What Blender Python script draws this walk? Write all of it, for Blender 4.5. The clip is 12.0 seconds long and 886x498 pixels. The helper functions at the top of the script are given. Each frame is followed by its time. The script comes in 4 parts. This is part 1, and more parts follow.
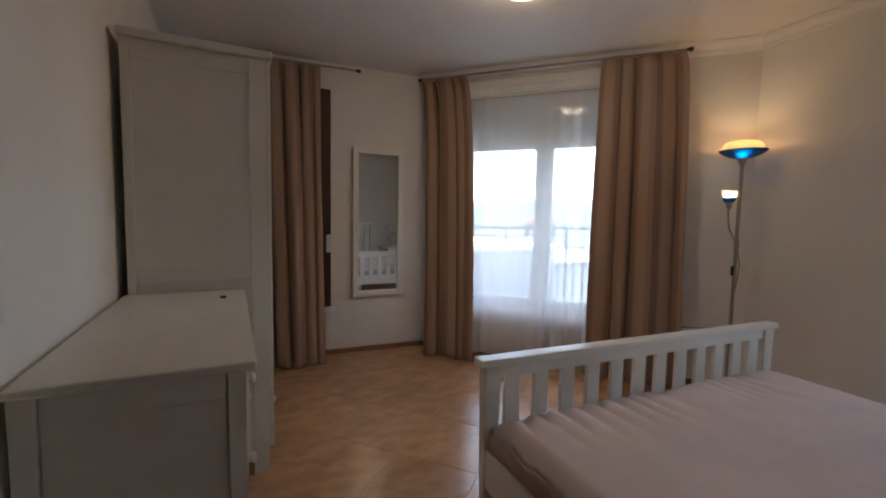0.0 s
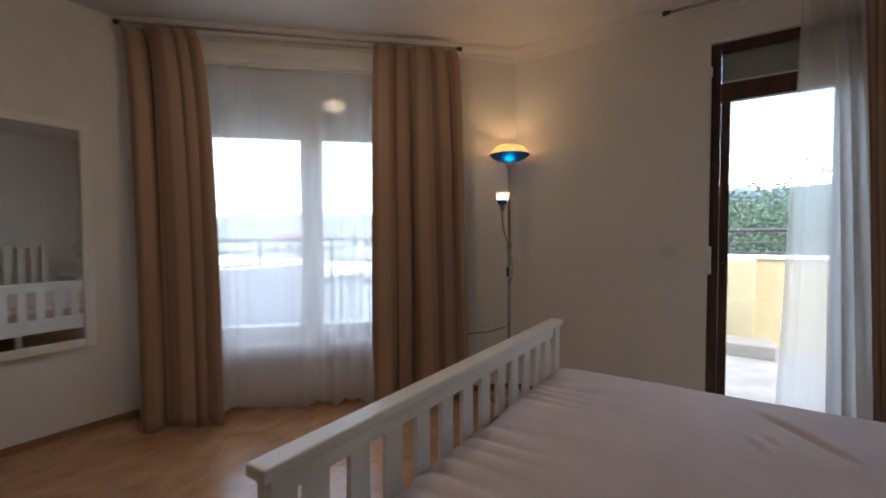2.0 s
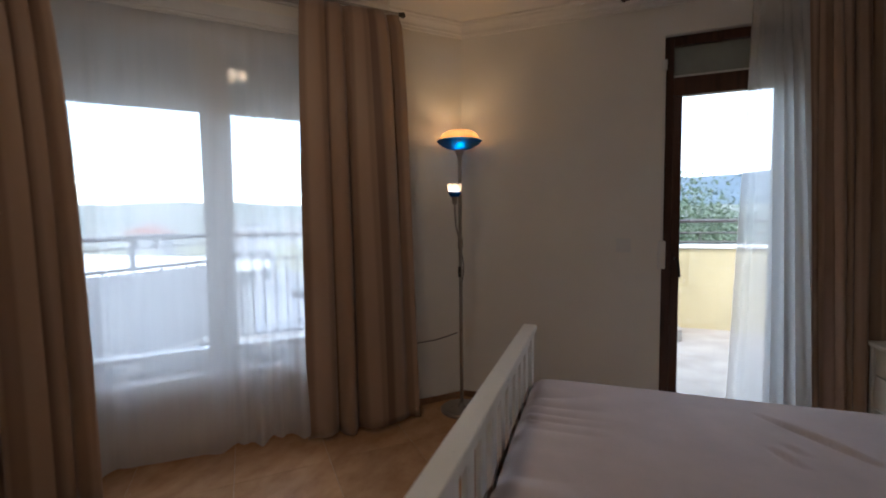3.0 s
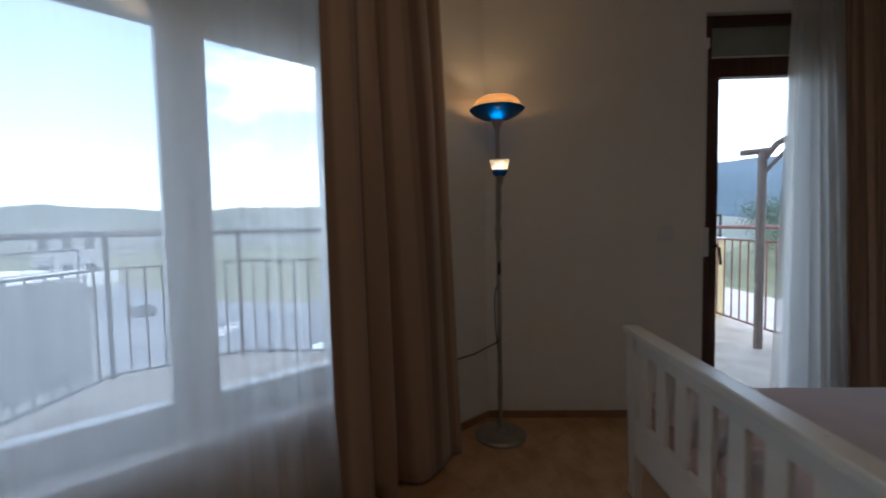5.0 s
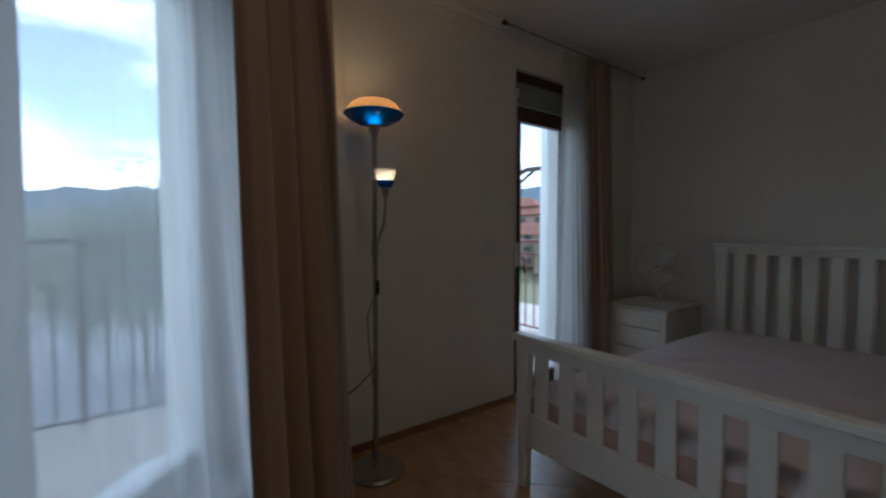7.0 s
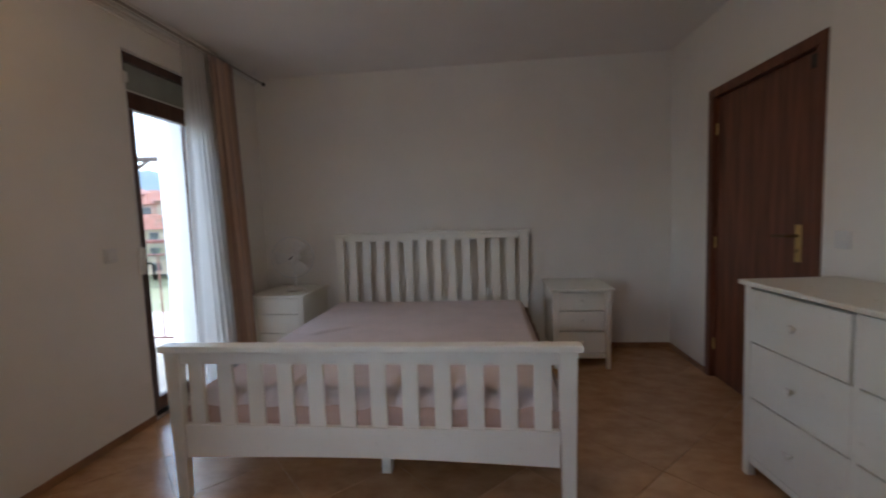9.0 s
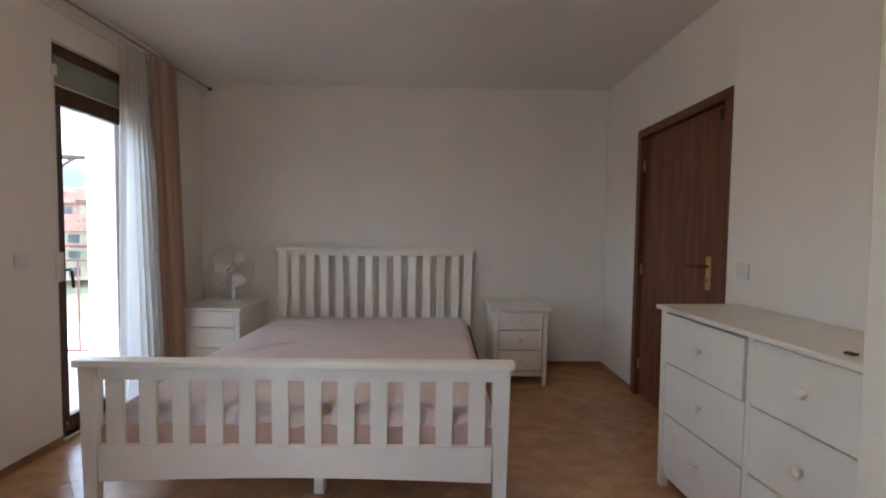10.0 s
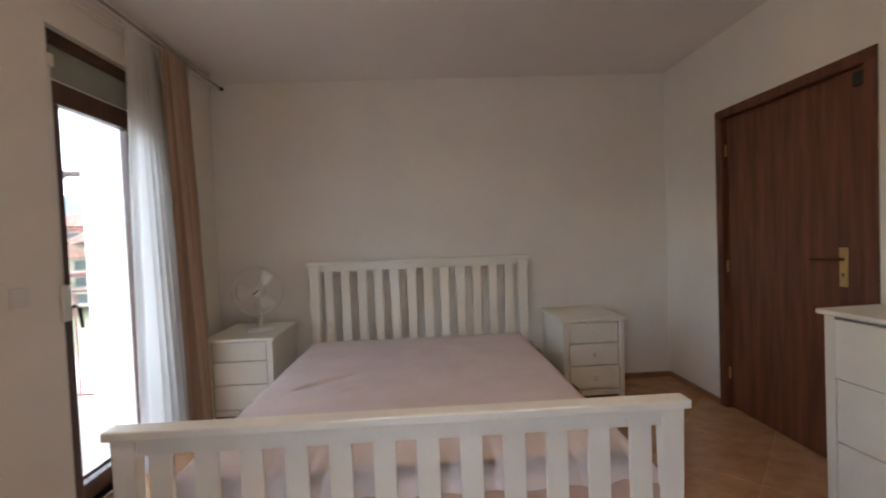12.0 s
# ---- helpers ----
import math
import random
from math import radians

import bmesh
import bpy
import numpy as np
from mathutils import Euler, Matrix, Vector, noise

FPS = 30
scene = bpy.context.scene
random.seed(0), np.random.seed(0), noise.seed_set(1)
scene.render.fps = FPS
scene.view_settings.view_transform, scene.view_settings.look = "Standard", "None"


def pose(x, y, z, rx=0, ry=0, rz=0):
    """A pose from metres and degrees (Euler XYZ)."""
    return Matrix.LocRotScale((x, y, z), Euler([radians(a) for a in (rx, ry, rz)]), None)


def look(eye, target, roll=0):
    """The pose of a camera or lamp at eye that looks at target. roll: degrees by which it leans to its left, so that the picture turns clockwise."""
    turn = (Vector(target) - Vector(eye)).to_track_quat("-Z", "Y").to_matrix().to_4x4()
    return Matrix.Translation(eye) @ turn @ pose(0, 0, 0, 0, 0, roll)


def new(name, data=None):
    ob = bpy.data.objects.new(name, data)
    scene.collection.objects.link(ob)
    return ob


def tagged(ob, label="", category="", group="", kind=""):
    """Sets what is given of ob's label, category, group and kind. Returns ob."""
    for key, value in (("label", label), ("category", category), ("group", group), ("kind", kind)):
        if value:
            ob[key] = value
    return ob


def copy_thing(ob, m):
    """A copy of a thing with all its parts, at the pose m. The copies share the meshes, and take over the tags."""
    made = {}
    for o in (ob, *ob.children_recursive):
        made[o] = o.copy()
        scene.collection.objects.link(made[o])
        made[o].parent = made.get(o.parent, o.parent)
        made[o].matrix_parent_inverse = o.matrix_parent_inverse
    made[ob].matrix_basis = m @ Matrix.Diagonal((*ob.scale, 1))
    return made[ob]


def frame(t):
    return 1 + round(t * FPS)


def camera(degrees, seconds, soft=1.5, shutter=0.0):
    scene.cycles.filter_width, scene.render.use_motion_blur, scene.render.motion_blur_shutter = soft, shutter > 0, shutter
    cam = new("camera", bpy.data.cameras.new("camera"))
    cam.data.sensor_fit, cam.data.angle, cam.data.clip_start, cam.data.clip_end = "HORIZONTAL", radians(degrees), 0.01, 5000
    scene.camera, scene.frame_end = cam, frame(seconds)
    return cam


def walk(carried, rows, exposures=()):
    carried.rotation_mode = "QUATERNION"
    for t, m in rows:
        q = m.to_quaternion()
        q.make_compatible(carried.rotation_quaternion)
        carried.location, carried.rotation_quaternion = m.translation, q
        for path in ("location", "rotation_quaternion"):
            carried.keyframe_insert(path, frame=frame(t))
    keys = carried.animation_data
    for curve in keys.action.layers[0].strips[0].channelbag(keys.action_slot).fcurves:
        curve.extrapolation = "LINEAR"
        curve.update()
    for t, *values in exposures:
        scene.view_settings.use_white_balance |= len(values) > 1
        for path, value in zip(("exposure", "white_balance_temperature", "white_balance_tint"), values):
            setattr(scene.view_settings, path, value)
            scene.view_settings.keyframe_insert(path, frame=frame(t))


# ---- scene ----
cam = camera(92.8, 12.0, soft=1.9, shutter=0.5)
PATH = [
    (0, (0.215, 0.107, 1.278), (0.986, 1.946, 1.126), 1.1),
    (0.5, (0.242, 0.132, 1.272), (1.125, 1.915, 1.072), 1.2),
    (1, (0.266, 0.312, 1.277), (1.536, 1.85, 1.134), 0.1),
    (1.5, (0.339, 0.508, 1.234), (1.865, 1.794, 1.106), -0.0),
    (2, (0.485, 0.728, 1.21), (2.136, 1.855, 1.139), -0.2),
    (2.5, (0.565, 0.954, 1.233), (2.35, 1.847, 1.11), 0.3),
    (3, (0.647, 1.229, 1.254), (2.525, 1.905, 1.131), -0.7),
    (5, (0.997, 2.273, 1.17), (2.992, 2.347, 1.059), -1.1),
    (5.5, (1.115, 2.538, 1.181), (3.109, 2.681, 1.108), -0.1),
    (6, (1.237, 2.728, 1.228), (3.231, 2.579, 1.164), -0.6),
    (6.5, (1.344, 2.916, 1.191), (3.187, 2.142, 1.129), -0.3),
    (7, (1.409, 3.016, 1.211), (3.021, 1.834, 1.126), -0.0),
    (7.5, (1.553, 3.036, 1.205), (2.85, 1.515, 1.184), -0.1),
    (9.5, (1.303, 3.311, 1.288), (1.328, 1.319, 1.122), -0.5),
    (10, (1.308, 3.315, 1.289), (1.282, 1.318, 1.197), 0.7),
    (10.5, (1.363, 3.276, 1.281), (1.364, 1.282, 1.127), -1.1),
    (11, (1.507, 3.133, 1.264), (1.625, 1.138, 1.188), -2.5),
    (11.5, (1.671, 2.972, 1.279), (1.773, 0.975, 1.22), -2.0),
    (12, (1.813, 2.884, 1.285), (1.728, 0.887, 1.227), -2.3),
]
walk(cam, [(t, look(eye, target, roll)) for t, eye, target, roll in PATH],
     exposures=[(0, 2.69, 5930, 9), (1.0, 2.77, 5980, 9), (2.0, 2.52, 6050, 10), (3.0, 2.19, 6000, 9), (5.0, 1.46, 5750, 6), (6.0, 1.38, 5700, 5), (6.5, 1.14, 5400, 2), (7.0, 1.19, 5450, 3),
                (7.5, 1.49, 5800, 8), (9.5, 2.92, 5960, 9), (10.0, 3.18, 6020, 10), (11.0, 3.25, 6200, 10), (12.0, 3.27, 6480, 11)])

# ---- world and large lights ----
CEIL_GLOW, LAMP_GLOW = 4.8, 24.0
SUN_ELEV, SUN_AZ = 48.0, 225.0
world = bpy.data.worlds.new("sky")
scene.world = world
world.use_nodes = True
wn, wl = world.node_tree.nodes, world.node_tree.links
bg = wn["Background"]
sky = wn.new("ShaderNodeTexSky")
sky.sky_type, sky.sun_disc = 'NISHITA', False
sky.sun_elevation, sky.sun_rotation = radians(SUN_ELEV), radians(SUN_AZ)
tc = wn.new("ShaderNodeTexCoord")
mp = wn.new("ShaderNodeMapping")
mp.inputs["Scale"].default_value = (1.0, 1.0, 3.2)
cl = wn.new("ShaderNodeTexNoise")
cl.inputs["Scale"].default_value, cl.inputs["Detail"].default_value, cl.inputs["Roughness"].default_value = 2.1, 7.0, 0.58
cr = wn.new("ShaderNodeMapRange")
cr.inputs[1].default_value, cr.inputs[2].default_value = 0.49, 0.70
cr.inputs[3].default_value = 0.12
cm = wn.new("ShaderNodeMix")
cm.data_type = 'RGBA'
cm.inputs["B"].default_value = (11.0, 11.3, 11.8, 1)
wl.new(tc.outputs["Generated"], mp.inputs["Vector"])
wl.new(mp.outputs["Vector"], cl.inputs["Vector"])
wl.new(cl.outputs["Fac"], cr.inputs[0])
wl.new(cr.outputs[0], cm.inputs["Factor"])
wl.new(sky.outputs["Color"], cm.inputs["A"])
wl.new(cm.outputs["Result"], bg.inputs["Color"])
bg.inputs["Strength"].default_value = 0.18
sun = new("sun", bpy.data.lights.new("sun", "SUN"))
sun.data.energy, sun.data.angle, sun.data.color = 0.5, radians(10), (1.0, 0.95, 0.88)
sun_from = Vector((math.sin(radians(SUN_AZ)) * math.cos(radians(SUN_ELEV)), math.cos(radians(SUN_AZ)) * math.cos(radians(SUN_ELEV)), math.sin(radians(SUN_ELEV))))
sun.matrix_world = look(sun_from * 30, (0, 0, 0))


# ---- helpers ----
def thing(name, label, category, group="", loc=(0, 0, 0), rz=0.0):
    ob = new(name)
    ob.matrix_basis = pose(*loc, 0, 0, rz)
    ob.empty_display_size = 0.05
    return tagged(ob, label, category, group)


def part(name, bm, mat, parent=None, label="", smooth=False):
    me = bpy.data.meshes.new(name)
    bmesh.ops.recalc_face_normals(bm, faces=bm.faces[:])
    for f in bm.faces:
        f.smooth = smooth
    bm.to_mesh(me)
    bm.free()
    me.materials.append(mat)
    ob = new(name, me)
    if parent:
        ob.parent = parent
    if label:
        ob["label"] = label
    return ob


def structure(ob, label=""):
    return tagged(ob, label, kind="structure")


def box(x0, x1, y0, y1, z0, z1, bev=0.0, bm=None, seg=2):
    """A box between the limits, with rounded edges."""
    out = bm or bmesh.new()
    tmp = bmesh.new()
    bmesh.ops.create_cube(tmp, size=1.0)
    for v in tmp.verts:
        v.co = Vector(((x0 + x1) / 2 + v.co.x * (x1 - x0), (y0 + y1) / 2 + v.co.y * (y1 - y0), (z0 + z1) / 2 + v.co.z * (z1 - z0)))
    if bev:
        bmesh.ops.bevel(tmp, geom=tmp.edges[:], offset=bev, segments=seg, profile=0.5, affect='EDGES')
    me = bpy.data.meshes.new("tmp")
    tmp.to_mesh(me)
    tmp.free()
    out.from_mesh(me)
    bpy.data.meshes.remove(me)
    return out


def prism(poly, z0, z1, bm=None):
    """A flat polygon (x, y) raised from z0 to z1."""
    bm = bm or bmesh.new()
    lo = [bm.verts.new((x, y, z0)) for x, y in poly]
    hi = [bm.verts.new((x, y, z1)) for x, y in poly]
    n = len(poly)
    bm.faces.new(lo[::-1])
    bm.faces.new(hi)
    for i in range(n):
        bm.faces.new((lo[i], lo[(i + 1) % n], hi[(i + 1) % n], hi[i]))
    return bm


def lathe(profile, n=32, bm=None, at=(0, 0, 0), m=None):
    """A turned shape from (radius, height) pairs."""
    bm = bm or bmesh.new()
    m = m or Matrix.Identity(4)
    rings = []
    for r, z in profile:
        if r < 1e-5:
            rings.append([bm.verts.new(m @ Vector((at[0], at[1], at[2] + z)))])
        else:
            rings.append([bm.verts.new(m @ Vector((at[0] + r * math.cos(2 * math.pi * i / n), at[1] + r * math.sin(2 * math.pi * i / n), at[2] + z))) for i in range(n)])
    for a, b in zip(rings, rings[1:]):
        for i in range(n):
            j = (i + 1) % n
            if len(a) == 1 and len(b) == 1:
                continue
            if len(a) == 1:
                bm.faces.new((a[0], b[i], b[j]))
            elif len(b) == 1:
                bm.faces.new((a[i], a[j], b[0]))
            else:
                bm.faces.new((a[i], a[j], b[j], b[i]))
    return bm


def tube(points, r, n=10, bm=None):
    """A round bar along a line of points."""
    bm = bm or bmesh.new()
    pts = [Vector(p) for p in points]
    rings = []
    up = Vector((0, 0, 1))
    for i, p in enumerate(pts):
        d = (pts[min(i + 1, len(pts) - 1)] - pts[max(i - 1, 0)]).normalized()
        side = d.cross(up if abs(d.z) < 0.9 else Vector((1, 0, 0))).normalized()
        other = side.cross(d).normalized()
        rings.append([bm.verts.new(p + r * (math.cos(2 * math.pi * k / n) * side + math.sin(2 * math.pi * k / n) * other)) for k in range(n)])
    for a, b in zip(rings, rings[1:]):
        for k in range(n):
            bm.faces.new((a[k], a[(k + 1) % n], b[(k + 1) % n], b[k]))
    bm.faces.new(rings[0][::-1])
    bm.faces.new(rings[-1])
    return bm


def knob_mesh(x, y, z, out=(1, 0, 0), s=1.0):
    """A turned knob that stands out along a direction."""
    m = Matrix.Translation((x, y, z)) @ Vector(out).to_track_quat('Z', 'Y').to_matrix().to_4x4()
    return lathe([(0.0, -0.004), (0.009 * s, -0.004), (0.007 * s, 0.008), (0.011 * s, 0.014), (0.017 * s, 0.02), (0.016 * s, 0.027), (0.009 * s, 0.031), (0.0, 0.032)], 16, m=m)


# ---- materials ----
def mat(name, color, rough=0.5, metal=0.0, var=0.08, scale=6.0, bump=0.0, bump_scale=60.0, spec=0.5, color2=None, coat=0.0, stretch=(1, 1, 1), random_var=0.0, coords="Object"):
    """A painted or solid surface with broad and fine variation."""
    m = bpy.data.materials.new(name)
    m.use_nodes = True
    n, l = m.node_tree.nodes, m.node_tree.links
    p = n["Principled BSDF"]
    p.inputs["Roughness"].default_value, p.inputs["Metallic"].default_value = rough, metal
    p.inputs["Specular IOR Level"].default_value = spec
    p.inputs["Coat Weight"].default_value = coat
    t = n.new("ShaderNodeTexCoord")
    mapn = n.new("ShaderNodeMapping")
    mapn.inputs["Scale"].default_value = stretch
    l.new(t.outputs[coords], mapn.inputs["Vector"])
    big = n.new("ShaderNodeTexNoise")
    big.inputs["Scale"].default_value, big.inputs["Detail"].default_value, big.inputs["Roughness"].default_value = scale, 6.0, 0.6
    l.new(mapn.outputs["Vector"], big.inputs["Vector"])
    ramp = n.new("ShaderNodeMix")
    ramp.data_type = 'RGBA'
    c2 = color2 or tuple(c * (1 - 2 * var) for c in color)
    c1 = color if color2 else tuple(min(1, c * (1 + var)) for c in color)
    ramp.inputs["A"].default_value, ramp.inputs["B"].default_value = (*c1, 1), (*c2, 1)
    mr = n.new("ShaderNodeMapRange")
    mr.inputs[1].default_value, mr.inputs[2].default_value = 0.35, 0.68
    l.new(big.outputs["Fac"], mr.inputs[0])
    l.new(mr.outputs[0], ramp.inputs["Factor"])
    out = ramp.outputs["Result"]
    if random_var:
        oi = n.new("ShaderNodeObjectInfo")
        hv = n.new("ShaderNodeHueSaturation")
        rr = n.new("ShaderNodeMapRange")
        rr.inputs[3].default_value, rr.inputs[4].default_value = 1 - random_var, 1 + random_var
        l.new(oi.outputs["Random"], rr.inputs[0])
        l.new(rr.outputs[0], hv.inputs["Value"])
        l.new(out, hv.inputs["Color"])
        out = hv.outputs["Color"]
    l.new(out, p.inputs["Base Color"])
    fine = n.new("ShaderNodeTexNoise")
    fine.inputs["Scale"].default_value, fine.inputs["Detail"].default_value = bump_scale, 4.0
    l.new(mapn.outputs["Vector"], fine.inputs["Vector"])
    rm = n.new("ShaderNodeMapRange")
    rm.inputs[3].default_value, rm.inputs[4].default_value = max(0.02, rough - 0.07), min(1, rough + 0.07)
    l.new(fine.outputs["Fac"], rm.inputs[0])
    l.new(rm.outputs[0], p.inputs["Roughness"])
    if bump:
        b = n.new("ShaderNodeBump")
        b.inputs["Strength"].default_value, b.inputs["Distance"].default_value = bump, 0.004
        l.new(fine.outputs["Fac"], b.inputs["Height"])
        l.new(b.outputs["Normal"], p.inputs["Normal"])
    return m


PLASTER = mat("wall_plaster", (0.81, 0.775, 0.715), 0.85, var=0.025, scale=1.3, bump=0.12, bump_scale=90, spec=0.25)
CEILING = mat("ceiling_paint", (0.82, 0.785, 0.74), 0.85, var=0.02, scale=1.1, bump=0.06, bump_scale=70, spec=0.25)
LACQUER = mat("white_lacquer", (0.82, 0.79, 0.70), 0.30, var=0.02, scale=3.0, bump=0.02, bump_scale=40)
# Cream lacquer, also darkened for the shade the dresser and wardrobe stand in.
CREAM_SHADE = mat("shaded_cream_lacquer", (0.70, 0.67, 0.59), 0.30, var=0.03, scale=3.0, bump=0.02, bump_scale=40)
BROWN = mat("brown_frame", (0.075, 0.030, 0.018), 0.4, var=0.2, scale=3, stretch=(8, 8, 0.6), bump=0.05)
DOORWOOD = mat("door_veneer", (0.16, 0.055, 0.030), 0.42, var=0.25, scale=2.2, stretch=(9, 9, 0.7), bump=0.06, bump_scale=40)
TILE = mat("floor_tile", (0.56, 0.335, 0.18), 0.24, color2=(0.42, 0.225, 0.11), scale=6.0, bump=0.09, bump_scale=26, random_var=0.08, stretch=(1.0, 1.5, 1.0), spec=0.8)
GROUT = mat("grout", (0.55, 0.40, 0.26), 0.8, var=0.1, scale=30)
SKIRT = mat("skirting_tile", (0.32, 0.17, 0.085), 0.35, var=0.15, scale=7)
SHEET = mat("bed_sheet", (0.74, 0.64, 0.615), 0.9, var=0.04, scale=4, bump=0.15, bump_scale=120, spec=0.15)
CHROME = mat("brushed_steel", (0.42, 0.38, 0.34), 0.3, metal=0.9, var=0.1, scale=8)
IRON = mat("dark_iron", (0.06, 0.05, 0.05), 0.45, metal=0.4, var=0.2, scale=9)
BRONZE = mat("dark_bronze", (0.16, 0.10, 0.05), 0.35, metal=0.9, var=0.1, scale=9)
BRASS = mat("brass", (0.62, 0.45, 0.18), 0.3, metal=0.9, var=0.1, scale=9)
PLASTIC = mat("white_plastic", (0.74, 0.73, 0.70), 0.4, var=0.02, scale=4)
FANWIRE = mat("grey_wire", (0.66, 0.66, 0.64), 0.4, metal=0.3, var=0.05, scale=9)
BLACK = mat("black_plastic", (0.02, 0.02, 0.02), 0.5, var=0.1)
SHUTTER = mat("shutter_slats", (0.72, 0.73, 0.69), 0.5, var=0.05, scale=5)
PANELGREEN = mat("shutter_panel", (0.30, 0.32, 0.28), 0.6, var=0.06, scale=6)
STONE = mat("terrace_tile", (0.37, 0.315, 0.26), 0.6, var=0.12, scale=4, bump=0.1, bump_scale=30, random_var=0.05)
YELLOW = mat("yellow_render", (0.50, 0.41, 0.235), 0.9, var=0.07, scale=1.8, bump=0.2, bump_scale=60)
WHITEOUT = mat("white_render", (0.80, 0.80, 0.78), 0.9, var=0.04, scale=1.8, bump=0.2, bump_scale=60)
COPING = mat("white_coping", (0.78, 0.77, 0.75), 0.7, var=0.06, scale=3)
PALEROOF = mat("pale_roof_screed", (0.46, 0.41, 0.38), 0.9, var=0.1, scale=2.0, bump=0.1, bump_scale=40)
RAILRED = mat("rust_red_paint", (0.20, 0.075, 0.055), 0.5, metal=0.1, var=0.2, scale=9)
ASPHALT = mat("asphalt", (0.22, 0.225, 0.24), 0.9, var=0.12, scale=0.15, coords="Object")
GRASS = mat("grass", (0.14, 0.155, 0.085), 0.95, color2=(0.21, 0.195, 0.12), scale=0.06)
# Wooded greens greyed and lightened to carry the haze of distance.
HILL_HAZE = mat("wooded_hill_haze", (0.12, 0.14, 0.12), 0.95, color2=(0.19, 0.19, 0.165), scale=0.02, bump=0.0)
# Air haze over the far slopes is mixed into this blue.
FARHILL_HAZE = mat("far_hill_haze", (0.085, 0.12, 0.15), 0.95, var=0.1, scale=0.006)
# Leaf greens, lightened to include the haze before the trees.
LEAF_HAZE = mat("hazy_leaves", (0.055, 0.09, 0.05), 0.7, color2=(0.09, 0.12, 0.065), scale=2.5)
GREYPOST = mat("weathered_post", (0.13, 0.095, 0.08), 0.7, var=0.2, scale=8, bump=0.2)
# Warm shade on the sheet's lower side, painted as pinkish brown cloth.
SHEET_SHADE = mat("sheet_side_shade", (0.50, 0.35, 0.29), 0.9, var=0.08, scale=6, bump=0.2, bump_scale=90, spec=0.15)
BARK = mat("bark", (0.12, 0.085, 0.06), 0.9, var=0.2, scale=8, bump=0.4)
ROOF = mat("roof_tile", (0.20, 0.075, 0.048), 0.8, var=0.15, scale=1.2)
FACADE = mat("facade", (0.30, 0.185, 0.14), 0.9, var=0.06, scale=0.6)
GREYWALL = mat("grey_render", (0.30, 0.30, 0.31), 0.9, var=0.06, scale=0.8)
DARKGLASS = mat("window_dark", (0.05, 0.055, 0.065), 0.15, var=0.1)
SCREENGREY = mat("grey_screen_sheet", (0.27, 0.27, 0.28), 0.8, var=0.05, scale=2.0, bump=0.1, bump_scale=80)
CARWHITE = mat("car_white", (0.75, 0.76, 0.78), 0.25, var=0.02, coat=0.5)
CARDARK = mat("car_dark", (0.05, 0.055, 0.07), 0.25, var=0.05, coat=0.5)
CARBLUE = mat("car_silver", (0.42, 0.44, 0.47), 0.3, metal=0.4, var=0.03, coat=0.5)
RUBBER = mat("rubber", (0.02, 0.02, 0.02), 0.8, var=0.1)
LINEPAINT = mat("road_paint", (0.7, 0.7, 0.68), 0.8, var=0.1)


def curtain_mat():
    m = bpy.data.materials.new("striped_satin")
    m.use_nodes = True
    n, l = m.node_tree.nodes, m.node_tree.links
    p = n["Principled BSDF"]
    p.inputs["Roughness"].default_value = 0.5
    p.inputs["Sheen Weight"].default_value = 0.4
    at = n.new("ShaderNodeAttribute")
    at.attribute_name = "across"
    w = n.new("ShaderNodeMath")
    w.operation = 'MULTIPLY'
    w.inputs[1].default_value = 4.3
    fr = n.new("ShaderNodeMath")
    fr.operation = 'FRACT'
    ra = n.new("ShaderNodeValToRGB")
    e = ra.color_ramp.elements
    e[0].position, e[0].color = 0.0, (0.32, 0.195, 0.13, 1)
    e[1].position, e[1].color = 1.0, (0.32, 0.195, 0.13, 1)
    for pos, c in ((0.12, (0.32, 0.195, 0.13, 1)), (0.18, (0.46, 0.305, 0.205, 1)), (0.34, (0.45, 0.295, 0.20, 1)), (0.39, (0.35, 0.22, 0.148, 1)), (0.46, (0.37, 0.235, 0.16, 1)), (0.50, (0.21, 0.12, 0.082, 1)), (0.60, (0.22, 0.125, 0.085, 1)), (0.66, (0.42, 0.275, 0.185, 1)), (0.80, (0.41, 0.265, 0.18, 1)), (0.86, (0.27, 0.16, 0.108, 1))):
        el = e.new(pos)
        el.color = c
    l.new(at.outputs["Fac"], w.inputs[0])
    l.new(w.outputs[0], fr.inputs[0])
    l.new(fr.outputs[0], ra.inputs["Fac"])
    l.new(ra.outputs["Color"], p.inputs["Base Color"])
    t = n.new("ShaderNodeTexCoord")
    no = n.new("ShaderNodeTexNoise")
    no.inputs["Scale"].default_value, no.inputs["Detail"].default_value = 260.0, 2.0
    l.new(t.outputs["Object"], no.inputs["Vector"])
    b = n.new("ShaderNodeBump")
    b.inputs["Strength"].default_value, b.inputs["Distance"].default_value = 0.15, 0.002
    l.new(no.outputs["Fac"], b.inputs["Height"])
    l.new(b.outputs["Normal"], p.inputs["Normal"])
    tr = n.new("ShaderNodeBsdfTranslucent")
    l.new(ra.outputs["Color"], tr.inputs["Color"])
    mx = n.new("ShaderNodeMixShader")
    mx.inputs[0].default_value = 0.12
    l.new(p.outputs[0], mx.inputs[1])
    l.new(tr.outputs[0], mx.inputs[2])
    l.new(mx.outputs[0], n["Material Output"].inputs["Surface"])
    return m


